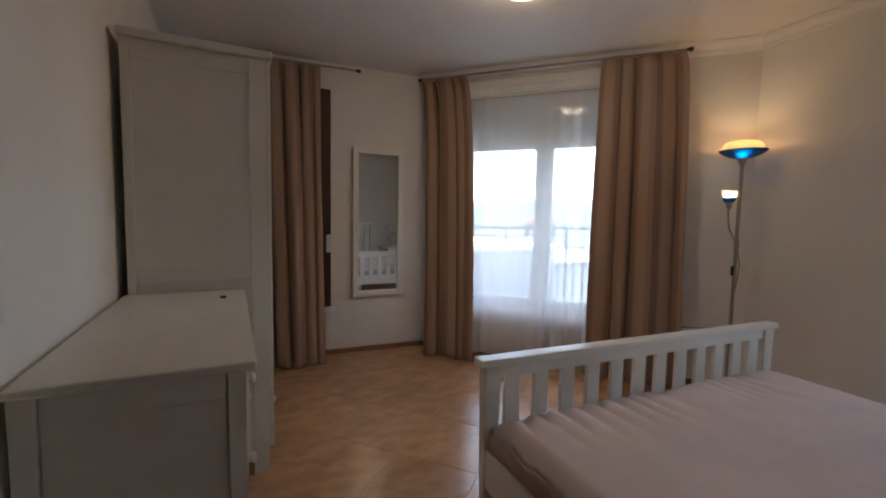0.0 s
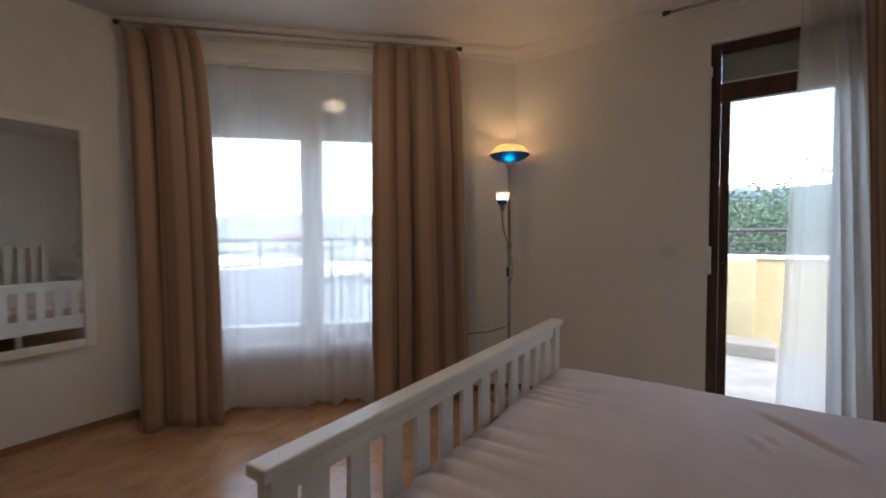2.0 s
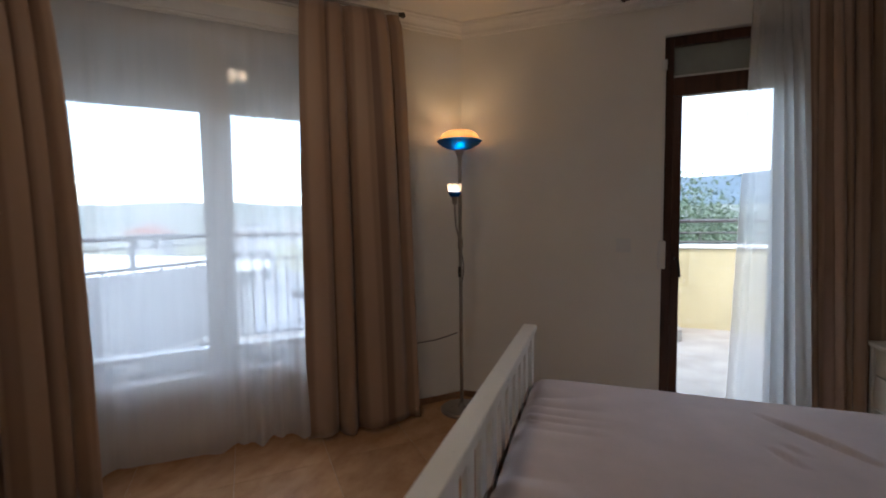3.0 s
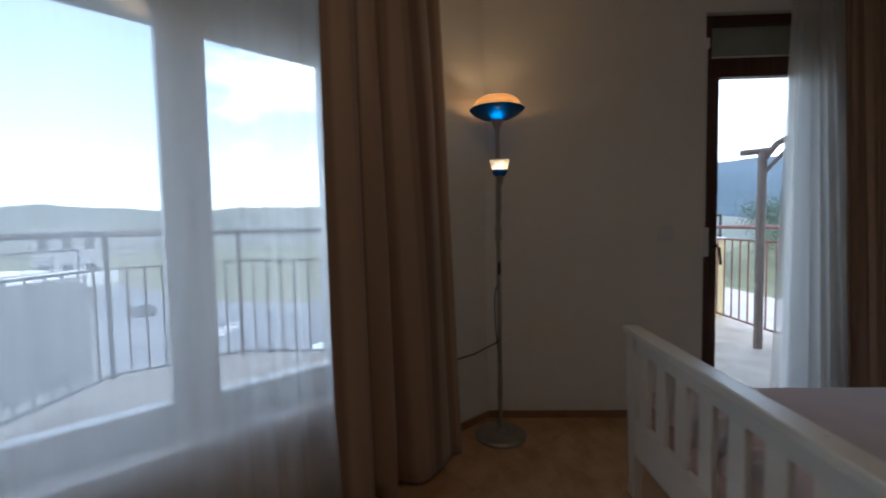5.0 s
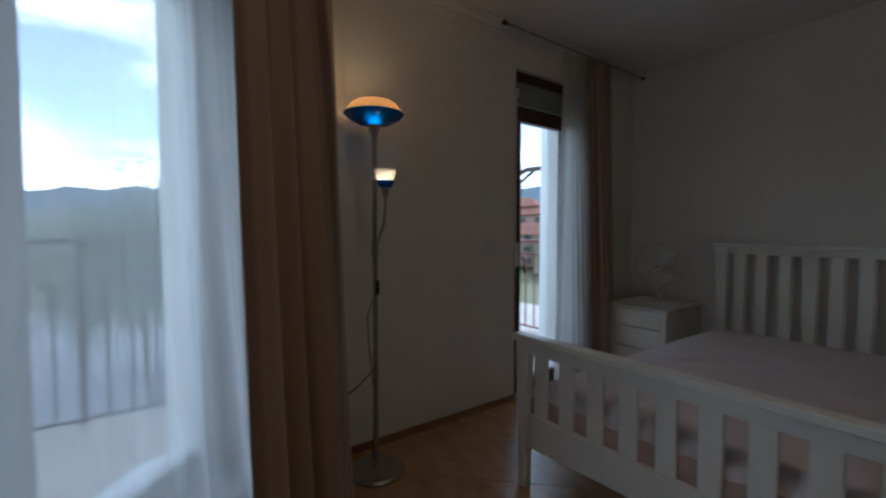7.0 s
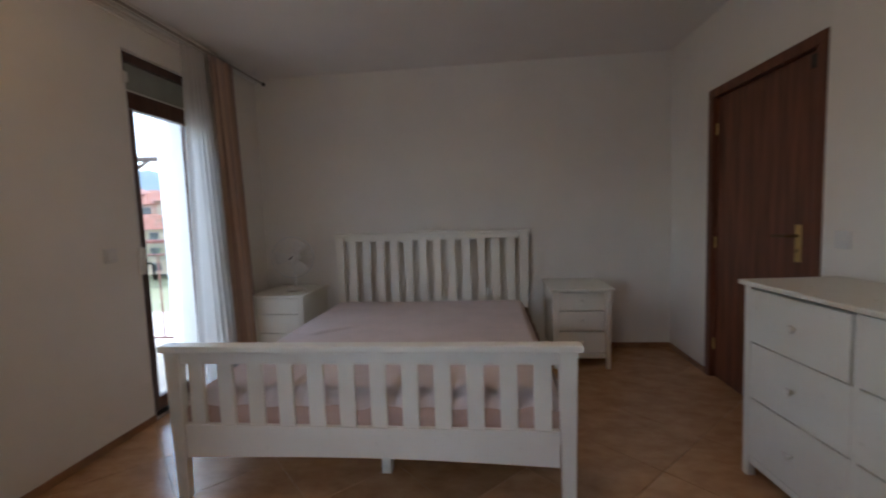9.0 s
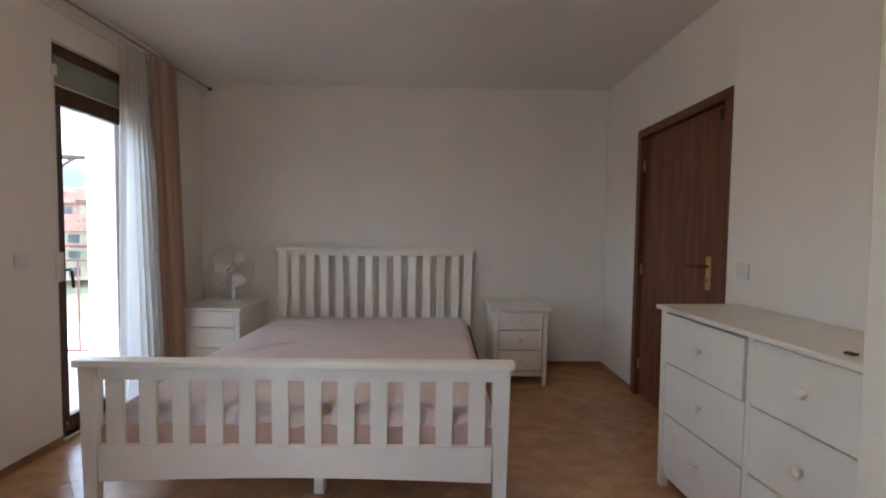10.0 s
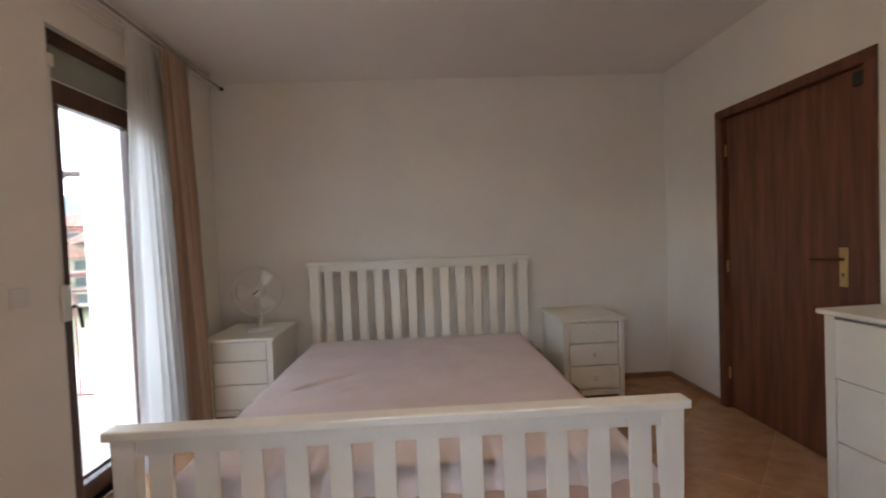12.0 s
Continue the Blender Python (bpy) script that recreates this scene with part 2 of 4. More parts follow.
def sheer_mat(name, open_part, tint=(0.90, 0.885, 0.87, 1)):
    m = bpy.data.materials.new(name)
    m.use_nodes = True
    n, l = m.node_tree.nodes, m.node_tree.links
    n.remove(n["Principled BSDF"])
    d = n.new("ShaderNodeBsdfDiffuse")
    tr = n.new("ShaderNodeBsdfTranslucent")
    d.inputs["Color"].default_value = tr.inputs["Color"].default_value = tint
    tp = n.new("ShaderNodeBsdfTransparent")
    a, b = n.new("ShaderNodeMixShader"), n.new("ShaderNodeMixShader")
    a.inputs[0].default_value = 0.58
    t = n.new("ShaderNodeTexCoord")
    mpn = n.new("ShaderNodeMapping")
    mpn.inputs["Scale"].default_value = (30, 30, 0.8)
    no = n.new("ShaderNodeTexNoise")
    no.inputs["Scale"].default_value, no.inputs["Detail"].default_value = 1.0, 3.0
    r = n.new("ShaderNodeMapRange")
    r.inputs[3].default_value, r.inputs[4].default_value = open_part - 0.035, open_part + 0.035
    l.new(t.outputs["Object"], mpn.inputs["Vector"])
    l.new(mpn.outputs["Vector"], no.inputs["Vector"])
    l.new(no.outputs["Fac"], r.inputs[0])
    l.new(r.outputs[0], b.inputs[0])
    l.new(d.outputs[0], a.inputs[1])
    l.new(tr.outputs[0], a.inputs[2])
    l.new(a.outputs[0], b.inputs[1])
    l.new(tp.outputs[0], b.inputs[2])
    l.new(b.outputs[0], n["Material Output"].inputs["Surface"])
    return m


def glass_mat(name, tint=(0.97, 0.98, 0.98)):
    m = bpy.data.materials.new(name)
    m.use_nodes = True
    n, l = m.node_tree.nodes, m.node_tree.links
    n.remove(n["Principled BSDF"])
    tp, gl = n.new("ShaderNodeBsdfTransparent"), n.new("ShaderNodeBsdfGlossy")
    tp.inputs["Color"].default_value = (*tint, 1)
    gl.inputs["Roughness"].default_value = 0.02
    lw = n.new("ShaderNodeLayerWeight")
    pw, fr = n.new("ShaderNodeMath"), n.new("ShaderNodeMapRange")
    pw.operation = 'POWER'
    pw.inputs[1].default_value = 5.0
    fr.inputs[3].default_value, fr.inputs[4].default_value = 0.05, 0.95
    l.new(lw.outputs["Facing"], pw.inputs[0])
    l.new(pw.outputs[0], fr.inputs[0])
    mx = n.new("ShaderNodeMixShader")
    l.new(fr.outputs[0], mx.inputs[0])
    l.new(tp.outputs[0], mx.inputs[1])
    l.new(gl.outputs[0], mx.inputs[2])
    l.new(mx.outputs[0], n["Material Output"].inputs["Surface"])
    return m


def glow_mat(name, color, strength):
    m = bpy.data.materials.new(name)
    m.use_nodes = True
    p = m.node_tree.nodes["Principled BSDF"]
    p.inputs["Base Color"].default_value = (*color, 1)
    p.inputs["Emission Color"].default_value = (*color, 1)
    p.inputs["Emission Strength"].default_value = strength
    return m


def blue_glass_mat():
    m = bpy.data.materials.new("blue_glass")
    m.use_nodes = True
    n, l = m.node_tree.nodes, m.node_tree.links
    p = n["Principled BSDF"]
    p.inputs["Base Color"].default_value = (0.006, 0.035, 0.18, 1)
    p.inputs["Roughness"].default_value = 0.12
    tr = n.new("ShaderNodeBsdfRefraction")
    tr.inputs["Color"].default_value = (0.03, 0.36, 0.90, 1)
    tr.inputs["Roughness"].default_value, tr.inputs["IOR"].default_value = 1.0, 1.2
    mx = n.new("ShaderNodeMixShader")
    mx.inputs[0].default_value = 0.4
    l.new(p.outputs[0], mx.inputs[1])
    l.new(tr.outputs[0], mx.inputs[2])
    l.new(mx.outputs[0], n["Material Output"].inputs["Surface"])
    return m


def mirror_mat():
    m = mat("mirror_silver", (0.74, 0.76, 0.75), 0.02, metal=1.0, var=0.01, scale=2)
    for nd in list(m.node_tree.nodes):
        if nd.type == 'MAP_RANGE' and abs(nd.inputs[4].default_value - 0.09) < 0.02:
            nd.inputs[3].default_value, nd.inputs[4].default_value = 0.01, 0.02
    return m


CURTAIN = curtain_mat()
SHEER = sheer_mat("sheer_voile", 0.47)
SHEER_DOOR = sheer_mat("sheer_voile_gathered", 0.37, (0.90, 0.88, 0.84, 1))
GLASS = glass_mat("clear_glass")
SLAT = mat("pale_pvc_slats", (0.74, 0.74, 0.72), 0.5, var=0.05, scale=5)
sn, sl = SLAT.node_tree.nodes, SLAT.node_tree.links
thin, glowmix = sn.new("ShaderNodeBsdfTranslucent"), sn.new("ShaderNodeMixShader")
thin.inputs["Color"].default_value, glowmix.inputs[0].default_value = (0.74, 0.74, 0.72, 1), 0.10
sl.new(sn["Principled BSDF"].outputs[0], glowmix.inputs[1])
sl.new(thin.outputs[0], glowmix.inputs[2])
sl.new(glowmix.outputs[0], sn["Material Output"].inputs["Surface"])
BLUEGLASS = blue_glass_mat()
MIRROR = mirror_mat()

# ---- room: plan ----
XW, XE, YS, YN, H = -0.27, 3.51, -0.66, 4.0, 2.60
SUM = 5.62
NW, NE = (SUM - YN, YN), (XE, SUM - XE)
ROOM = [(XW - 0.35, YS), (XE, YS), NE, NW, (XW - 0.35, YN)]
BAY = pose(NW[0], NW[1], 0, 0, 0, -45)
BAY_LEN = math.hypot(NE[0] - NW[0], NE[1] - NW[1])
T = 0.28
BEND_Y, BEND = 1.06, 3.8
BEND_M = Matrix.Translation((XW, BEND_Y, 0)) @ Matrix.Rotation(radians(BEND), 4, 'Z') @ Matrix.Translation((-XW, -BEND_Y, 0))
WALL_BEND = 4.5
XNW = XW - (YN - BEND_Y) * math.tan(radians(WALL_BEND))


def wall(name, length, m, holes=(), label="white plastered wall", depth=T, height=H, mat_=None, z0=-0.05):
    """A wall along local x, inner face at y = 0, its thickness to +y, with openings (x0, x1, z0, z1)."""
    xs = sorted({0.0, length, *[h[0] for h in holes], *[h[1] for h in holes]})
    zs = sorted({z0, height, *[h[2] for h in holes], *[h[3] for h in holes]})
    bm = bmesh.new()
    keep = set()
    for i in range(len(xs) - 1):
        for k in range(len(zs) - 1):
            cx, cz = (xs[i] + xs[i + 1]) / 2, (zs[k] + zs[k + 1]) / 2
            if not any(h[0] < cx < h[1] and h[2] < cz < h[3] for h in holes):
                keep.add((i, k))
    cache = {}

    def v(i, k, d):
        if (i, k, d) not in cache:
            cache[i, k, d] = bm.verts.new((xs[i], depth * d, zs[k]))
        return cache[i, k, d]
    for i, k in keep:
        bm.faces.new((v(i, k, 0), v(i + 1, k, 0), v(i + 1, k + 1, 0), v(i, k + 1, 0)))
        bm.faces.new((v(i, k, 1), v(i, k + 1, 1), v(i + 1, k + 1, 1), v(i + 1, k, 1)))
        for di, dk, a, b in ((-1, 0, (i, k), (i, k + 1)), (1, 0, (i + 1, k), (i + 1, k + 1)), (0, -1, (i, k), (i + 1, k)), (0, 1, (i, k + 1), (i + 1, k + 1))):
            if (i + di, k + dk) not in keep:
                bm.faces.new((v(*a, 0), v(*b, 0), v(*b, 1), v(*a, 1)))
    ob = part(name, bm, mat_ or PLASTER)
    ob.matrix_basis = m
    return structure(ob, label)


DOOR_Y0, DOOR_Y1, DOOR_H = -0.03, 1.04, 2.08
BD_Y0, BD_Y1, BD_H = 0.175, 0.846, 2.345
WIN_S0, WIN_S1, WIN_Z0, WIN_Z1 = 0.385, 1.776, 0.44, 2.35
W1_X0, W1_X1 = -0.10, 0.75
wall("wall_south", XE - XW + 2 * T, pose(XE + T, YS, 0, 0, 0, 180))
wall("wall_west", BEND_Y - YS, pose(XW, YS, 0, 0, 0, 90), [(DOOR_Y0 - YS, DOOR_Y1 - YS, -0.05, DOOR_H)])
wall("wall_west_2", (YN - BEND_Y) / math.cos(radians(WALL_BEND)) + 0.05, pose(XW, BEND_Y, 0, 0, 0, 90 + WALL_BEND))
wall("wall_east", NE[1] - YS, pose(XE, NE[1], 0, 0, 0, -90), [(NE[1] - BD_Y1, NE[1] - BD_Y0, 0.02, BD_H)])
wall("wall_north", NW[0] - XNW + T, pose(XNW - T, YN, 0), [(W1_X0 - XNW + T, W1_X1 - XNW + T, WIN_Z0, 2.375)])
wall("wall_northeast", BAY_LEN, BAY, [(WIN_S0, WIN_S1, WIN_Z0, WIN_Z1)])
structure(part("wall_corner", prism([NE, (XE + T, NE[1]), (NE[0] + T * 0.7071, NE[1] + T * 0.7071)], -0.05, H), PLASTER), "plastered corner of the bay")
structure(part("wall_corner", prism([NW, (NW[0] + T * 0.7071, NW[1] + T * 0.7071), (NW[0], NW[1] + T)], -0.05, H), PLASTER), "plastered corner of the bay")
# Unseen backing, added to keep light out around the closed entrance door.
structure(part("wall_hall", box(XW - T - 0.1, XW - T, DOOR_Y0 - 0.3, DOOR_Y1 + 0.3, -0.05, H), PLASTER), "unseen plain wall added to close the entrance door opening")
structure(part("ceiling", prism([(XW - T - 0.25, YS - T), (XE + T, YS - T), (XE + T, NE[1] + 0.12), (NW[0] + 0.12, YN + T), (XW - T - 0.25, YN + T)], H, H + 0.15), CEILING), "smooth white painted ceiling")

# skirting and cornice along the walls
def strip(name, a, b, depth, z0, z1, m, label, bev=0.003):
    """A straight moulding from a to b on the room side (left of a to b)."""
    d = Vector((b[0] - a[0], b[1] - a[1], 0))
    bm = box(0, d.length, 0.0, depth, z0, z1, bev)
    ob = part(name, bm, m)
    ob.matrix_basis = pose(a[0], a[1], 0, 0, 0, math.degrees(math.atan2(d.y, d.x)))
    return structure(ob, label)


SK = "brown ceramic skirting tiles along the wall"
strip("baseboard", (XW, YS), (XE, YS), 0.010, 0, 0.045, SKIRT, SK)
strip("baseboard", (XE, YS), (XE, BD_Y0), 0.010, 0, 0.045, SKIRT, SK)
strip("baseboard", (XE, BD_Y1), NE, 0.010, 0, 0.045, SKIRT, SK)
strip("baseboard", NE, NW, 0.010, 0, 0.045, SKIRT, SK)
strip("baseboard", NW, (XNW, YN), 0.010, 0, 0.045, SKIRT, SK)
strip("baseboard", (XNW, YN), (XW, BEND_Y), 0.010, 0, 0.045, SKIRT, SK)
strip("baseboard", (XW, DOOR_Y0), (XW, YS), 0.010, 0, 0.045, SKIRT, SK)


def cornice(a, b):
    """A stepped plaster moulding under the ceiling."""
    d = Vector((b[0] - a[0], b[1] - a[1], 0))
    prof = [(0, -0.085), (0.012, -0.085), (0.014, -0.07), (0.022, -0.066), (0.024, -0.05), (0.034, -0.035), (0.05, -0.024), (0.054, -0.014), (0.07, -0.012), (0.072, 0.0), (0, 0.0)]
    bm = bmesh.new()
    rings = [[bm.verts.new((x, p[0], H - 0.001 + p[1])) for p in prof] for x in (0, d.length)]
    k = len(prof)
    for i in range(k):
        bm.faces.new((rings[0][i], rings[0][(i + 1) % k], rings[1][(i + 1) % k], rings[1][i]))
    bm.faces.new(rings[0])
    bm.faces.new(rings[1][::-1])
    ob = part("trim", bm, CEILING)
    ob.matrix_basis = pose(a[0], a[1], 0, 0, 0, math.degrees(math.atan2(d.y, d.x)))
    structure(ob, "white moulded plaster cornice")


cornice((XE, 0.0), NE)
cornice(NE, NW)

# ---- entrance door ----
door = structure(thing("door_1", "", ""), "closed reddish-brown wooden door with brass handle plate")
for y0, y1 in ((DOOR_Y0, DOOR_Y0 + 0.06), (DOOR_Y1 - 0.06, DOOR_Y1)):
    part("door_jamb", box(XW - 0.12, XW + 0.008, y0, y1, 0, DOOR_H - 0.06, 0.004), DOORWOOD, door)
part("door_lintel", box(XW - 0.12, XW + 0.008, DOOR_Y0, DOOR_Y1, DOOR_H - 0.06, DOOR_H, 0.004), DOORWOOD, door)
leaf = part("door_leaf", box(XW - 0.075, XW - 0.03, DOOR_Y0 + 0.063, DOOR_Y1 - 0.063, 0.008, DOOR_H - 0.063, 0.003), DOORWOOD, door)
part("door_plate", box(XW - 0.03, XW - 0.022, 0.825, 0.868, 0.95, 1.15, 0.003), BRASS, leaf, "brass handle plate")
part("door_handle", tube([(XW - 0.024, 0.846, 1.09), (XW + 0.02, 0.846, 1.09), (XW + 0.026, 0.83, 1.09), (XW + 0.026, 0.72, 1.085)], 0.008), BRONZE, leaf, "dark bronze lever handle")
part("keyhole", box(XW - 0.0225, XW - 0.020, 0.842, 0.85, 1.0, 1.02), BLACK, leaf)
for z in (0.25, 1.0, 1.8):
    part("hinge", tube([(XW - 0.024, DOOR_Y0 + 0.062, z - 0.04), (XW - 0.024, DOOR_Y0 + 0.062, z + 0.04)], 0.007), BRASS, door)
part("door_buffer", box(XW - 0.03, XW - 0.015, 0.905, 0.955, 1.93, 2.0, 0.006), BLACK, leaf, "small black closer block")


def rose(x, y, z, out, name="light_switch", label="white plastic light switch on the wall"):
    th = thing(name, label, "switch")
    m = Matrix.Translation((x, y, z)) @ Vector(out).to_track_quat('Z', 'Y').to_matrix().to_4x4()
    a, b = box(-0.042, 0.042, -0.042, 0.042, 0, 0.009, 0.003), box(-0.027, 0.027, -0.027, 0.027, 0.009, 0.013, 0.002)
    part("plate", a, PLASTIC, th)
    part("rocker", b, PLASTIC, th)
    th.matrix_basis = m
    return th


rose(XW - 0.006, 1.16, 1.09, (1, 0, 0))
rose(XE, 1.06, 1.10, (-1, 0, 0))

# ---- balcony door ----
bd = structure(thing("door_2", "", ""), "dark brown framed glazed balcony door under a shutter panel")
F0, F1 = XE + 0.038, XE + 0.093
part("door_frame", box(F0, F1, BD_Y1 - 0.055, BD_Y1, 0.02, BD_H, 0.004), BROWN, bd)
part("door_frame", box(F0, F1, BD_Y0, BD_Y0 + 0.055, 0.02, BD_H, 0.004), BROWN, bd)
part("door_frame", box(F0, F1, BD_Y0 + 0.055, BD_Y1 - 0.055, BD_H - 0.055, BD_H, 0.004), BROWN, bd)
part("transom", box(F0, F1, BD_Y0 + 0.055, BD_Y1 - 0.055, 1.997, 2.105, 0.004), BROWN, bd)
part("shutter_panel", box(F0 + 0.03, F0 + 0.055, BD_Y0 + 0.056, BD_Y1 - 0.056, 2.105, BD_H - 0.056, 0.002), PANELGREEN, bd, "grey-green roller shutter panel")
part("panel_edge", box(F0 + 0.022, F0 + 0.03, BD_Y0 + 0.056, BD_Y1 - 0.056, 2.106, 2.122, 0.002), PLASTIC, bd, "pale bottom edge")
for y0, y1 in ((BD_Y0 + 0.056, BD_Y0 + 0.105), (BD_Y1 - 0.105, BD_Y1 - 0.056)):
    part("stile", box(F0 + 0.006, F0 + 0.05, y0, y1, 0.03, 1.996, 0.005), BROWN, bd)
part("rail", box(F0 + 0.006, F0 + 0.05, BD_Y0 + 0.105, BD_Y1 - 0.105, 0.03, 0.12, 0.005), BROWN, bd)
pane = part("pane", box(F0 + 0.024, F0 + 0.032, BD_Y0 + 0.105, BD_Y1 - 0.105, 0.12, 1.996), GLASS, bd)
pane.visible_shadow = False
part("door_handle", tube([(F0 + 0.01, BD_Y1 - 0.08, 1.02), (F0 - 0.035, BD_Y1 - 0.08, 1.02), (F0 - 0.04, BD_Y1 - 0.09, 1.01), (F0 - 0.04, BD_Y1 - 0.10, 0.91)], 0.008), BLACK, bd, "dark lever handle")
rnd = random.Random(4)
bm = bmesh.new()
for k in range(170):
    y, z, r = rnd.uniform(BD_Y0 + 0.11, BD_Y1 - 0.11), 0.55 + 0.95 * rnd.random() ** 0.6, rnd.uniform(0.0015, 0.0036)
    lathe([(r, 0.0), (r * 0.75, r * 0.4), (0.0, r * 0.55)], 6, bm, m=Matrix.Translation((F0 + 0.0322, y, z)) @ Matrix.Rotation(radians(90), 4, 'Y'))
part("water_drops", bm, sheer_mat("water_drop", 0.3), pane, "small water drops on the glass")
part("threshold", box(XE, XE + T, BD_Y0, BD_Y1, -0.05, 0.02, 0.004), STONE, bd)
reel = thing("shutter_strap", "white strap winder with a grey strap beside the balcony door", "strap")
part("winder", box(XE - 0.022, XE - 0.001, BD_Y1 - 0.02, BD_Y1 + 0.022, 0.96, 1.13, 0.006), PLASTIC, reel)
part("strap", box(XE - 0.006, XE - 0.003, BD_Y1 - 0.006, BD_Y1 + 0.008, 1.13, 2.15), PLASTIC, reel)
part("guide", box(XE - 0.02, XE - 0.001, BD_Y1 - 0.012, BD_Y1 + 0.014, 2.14, 2.20, 0.004), PLASTIC, reel)


# ---- windows ----
def window(name, m, x0, x1, z0, z1, mull, label, shutter_to=None, y0=0.075, frame_=None, slat_=None):
    """A two-sash window in an opening of a wall along local x; the room is at y < 0."""
    w = structure(thing(name, "", ""), label)
    w.matrix_basis = m
    d0, d1 = y0, y0 + 0.07
    part("window_frame", box(x0, x0 + 0.05, d0, d1, z0, z1, 0.004), frame_, w)
    part("window_frame", box(x1 - 0.05, x1, d0, d1, z0, z1, 0.004), frame_, w)
    if shutter_to and shutter_to > 1.5:
        part("head_board", box(x0 + 0.002, x1 - 0.002, 0.012, d0 - 0.014, z1 - 0.075, z1 - 0.002, 0.004), COPING, w, "white head board under the shutter box")
    part("window_frame", box(x0 + 0.05, x1 - 0.05, d0, d1, z1 - 0.05, z1, 0.004), frame_, w)
    part("window_frame", box(x0 + 0.05, x1 - 0.05, d0, d1, z0, z0 + 0.05, 0.004), frame_, w)
    part("mullion", box(mull - 0.03, mull + 0.03, d0, d1, z0 + 0.05, z1 - 0.05, 0.004), frame_, w)
    for a, b in ((x0 + 0.051, mull - 0.031), (mull + 0.031, x1 - 0.051)):
        if b - a < 0.1:
            continue
        e0, e1, zb, zt = d0 - 0.012, d1 - 0.015, z0 + 0.051, z1 - 0.051
        s = part("sash", box(a, a + 0.045, e0, e1, zb, zt, 0.005), frame_, w)
        part("stile", box(b - 0.045, b, e0, e1, zb, zt, 0.005), frame_, s)
        part("rail", box(a + 0.045, b - 0.045, e0, e1, zb, zb + 0.065, 0.005), frame_, s)
        part("rail", box(a + 0.045, b - 0.045, e0, e1, zt - 0.065, zt, 0.005), frame_, s)
        g = part("pane", box(a + 0.045, b - 0.045, d0 + 0.02, d0 + 0.028, zb + 0.065, zt - 0.065), GLASS, s)
        g.visible_shadow = False
    part("window_sill", box(x0 - 0.03, x1 + 0.03, -0.075 if shutter_to > 1.5 else -0.04, d0, z0 - 0.055, z0 + 0.004, 0.006), COPING, w, "white inner sill board")
    part("window_sill", box(x0, x1, d1, T + 0.05, z0 - 0.02, z0 + 0.01, 0.004), COPING, w)
    if shutter_to:
        z = shutter_to
        k = 0
        while z < z1 - 0.01:
            part("shutter_slat", box(x0 + 0.03, x1 - 0.03, d1 + 0.03, d1 + 0.046, z, min(z + 0.0535, z1), 0.0075), slat_, w)
            z += 0.053
            k += 1
    return w


window("window_1", BAY, WIN_S0, WIN_S1, WIN_Z0, WIN_Z1, 1.148, "white two-sash window with a half-raised roller shutter", 1.905, frame_=PLASTIC, slat_=SLAT)
window("window_2", pose(0, YN, 0), W1_X0, W1_X1, WIN_Z0, 2.375, 0.34, "dark brown window beside the wardrobe with shutter lowered", WIN_Z0 + 0.02, y0=0.006, frame_=BROWN, slat_=SHUTTER)
box_ = part("trim", box(WIN_S0 - 0.32, WIN_S1 + 0.30, -0.03, -0.001, WIN_Z1 + 0.006, 2.50, 0.006), PLASTER)
box_.matrix_basis = BAY
ledge = part("trim", box(WIN_S0 - 0.31, WIN_S1 + 0.29, -0.044, -0.0305, WIN_Z1 + 0.012, WIN_Z1 + 0.085, 0.005), COPING)
ledge.matrix_basis = BAY
structure(ledge, "white board along the foot of the shutter box")
structure(box_, "plastered shutter box above the window")
reel2 = thing("shutter_strap", "white strap winder beside the window at the wardrobe", "strap")
part("winder", box(W1_X1 - 0.045, W1_X1 - 0.005, YN - 0.022, YN - 0.001, 0.94, 1.10, 0.006), PLASTIC, reel2)
part("strap", box(W1_X1 - 0.032, W1_X1 - 0.022, YN - 0.006, YN - 0.003, 1.10, 2.25), BROWN, reel2, "dark woven strap")


# ---- curtains and rods ----
def rod(m, x0, x1, y, z, label, mat_, ends=True, r=0.009, brackets=()):
    th = thing("curtain_rod", label, "curtain rod")
    th.matrix_basis = m
    part("rod", tube([(x0, y, z), (x1, y, z)], r), mat_, th)
    for x, s in ((x0, -1), (x1, 1)):
        if ends:
            mm = Matrix.Translation((x, y, z)) @ Vector((s, 0, 0)).to_track_quat('Z', 'Y').to_matrix().to_4x4()
            part("finial", lathe([(0, -0.01), (0.012, -0.008), (0.013, 0.012), (0.017, 0.016), (0.017, 0.026), (0.008, 0.036), (0, 0.038)], 14, m=mm), IRON, th)
    for x in brackets:
        part("bracket", tube([(x, y, z), (x, y, H - 0.002)], 0.004), PLASTIC, th)
    return th


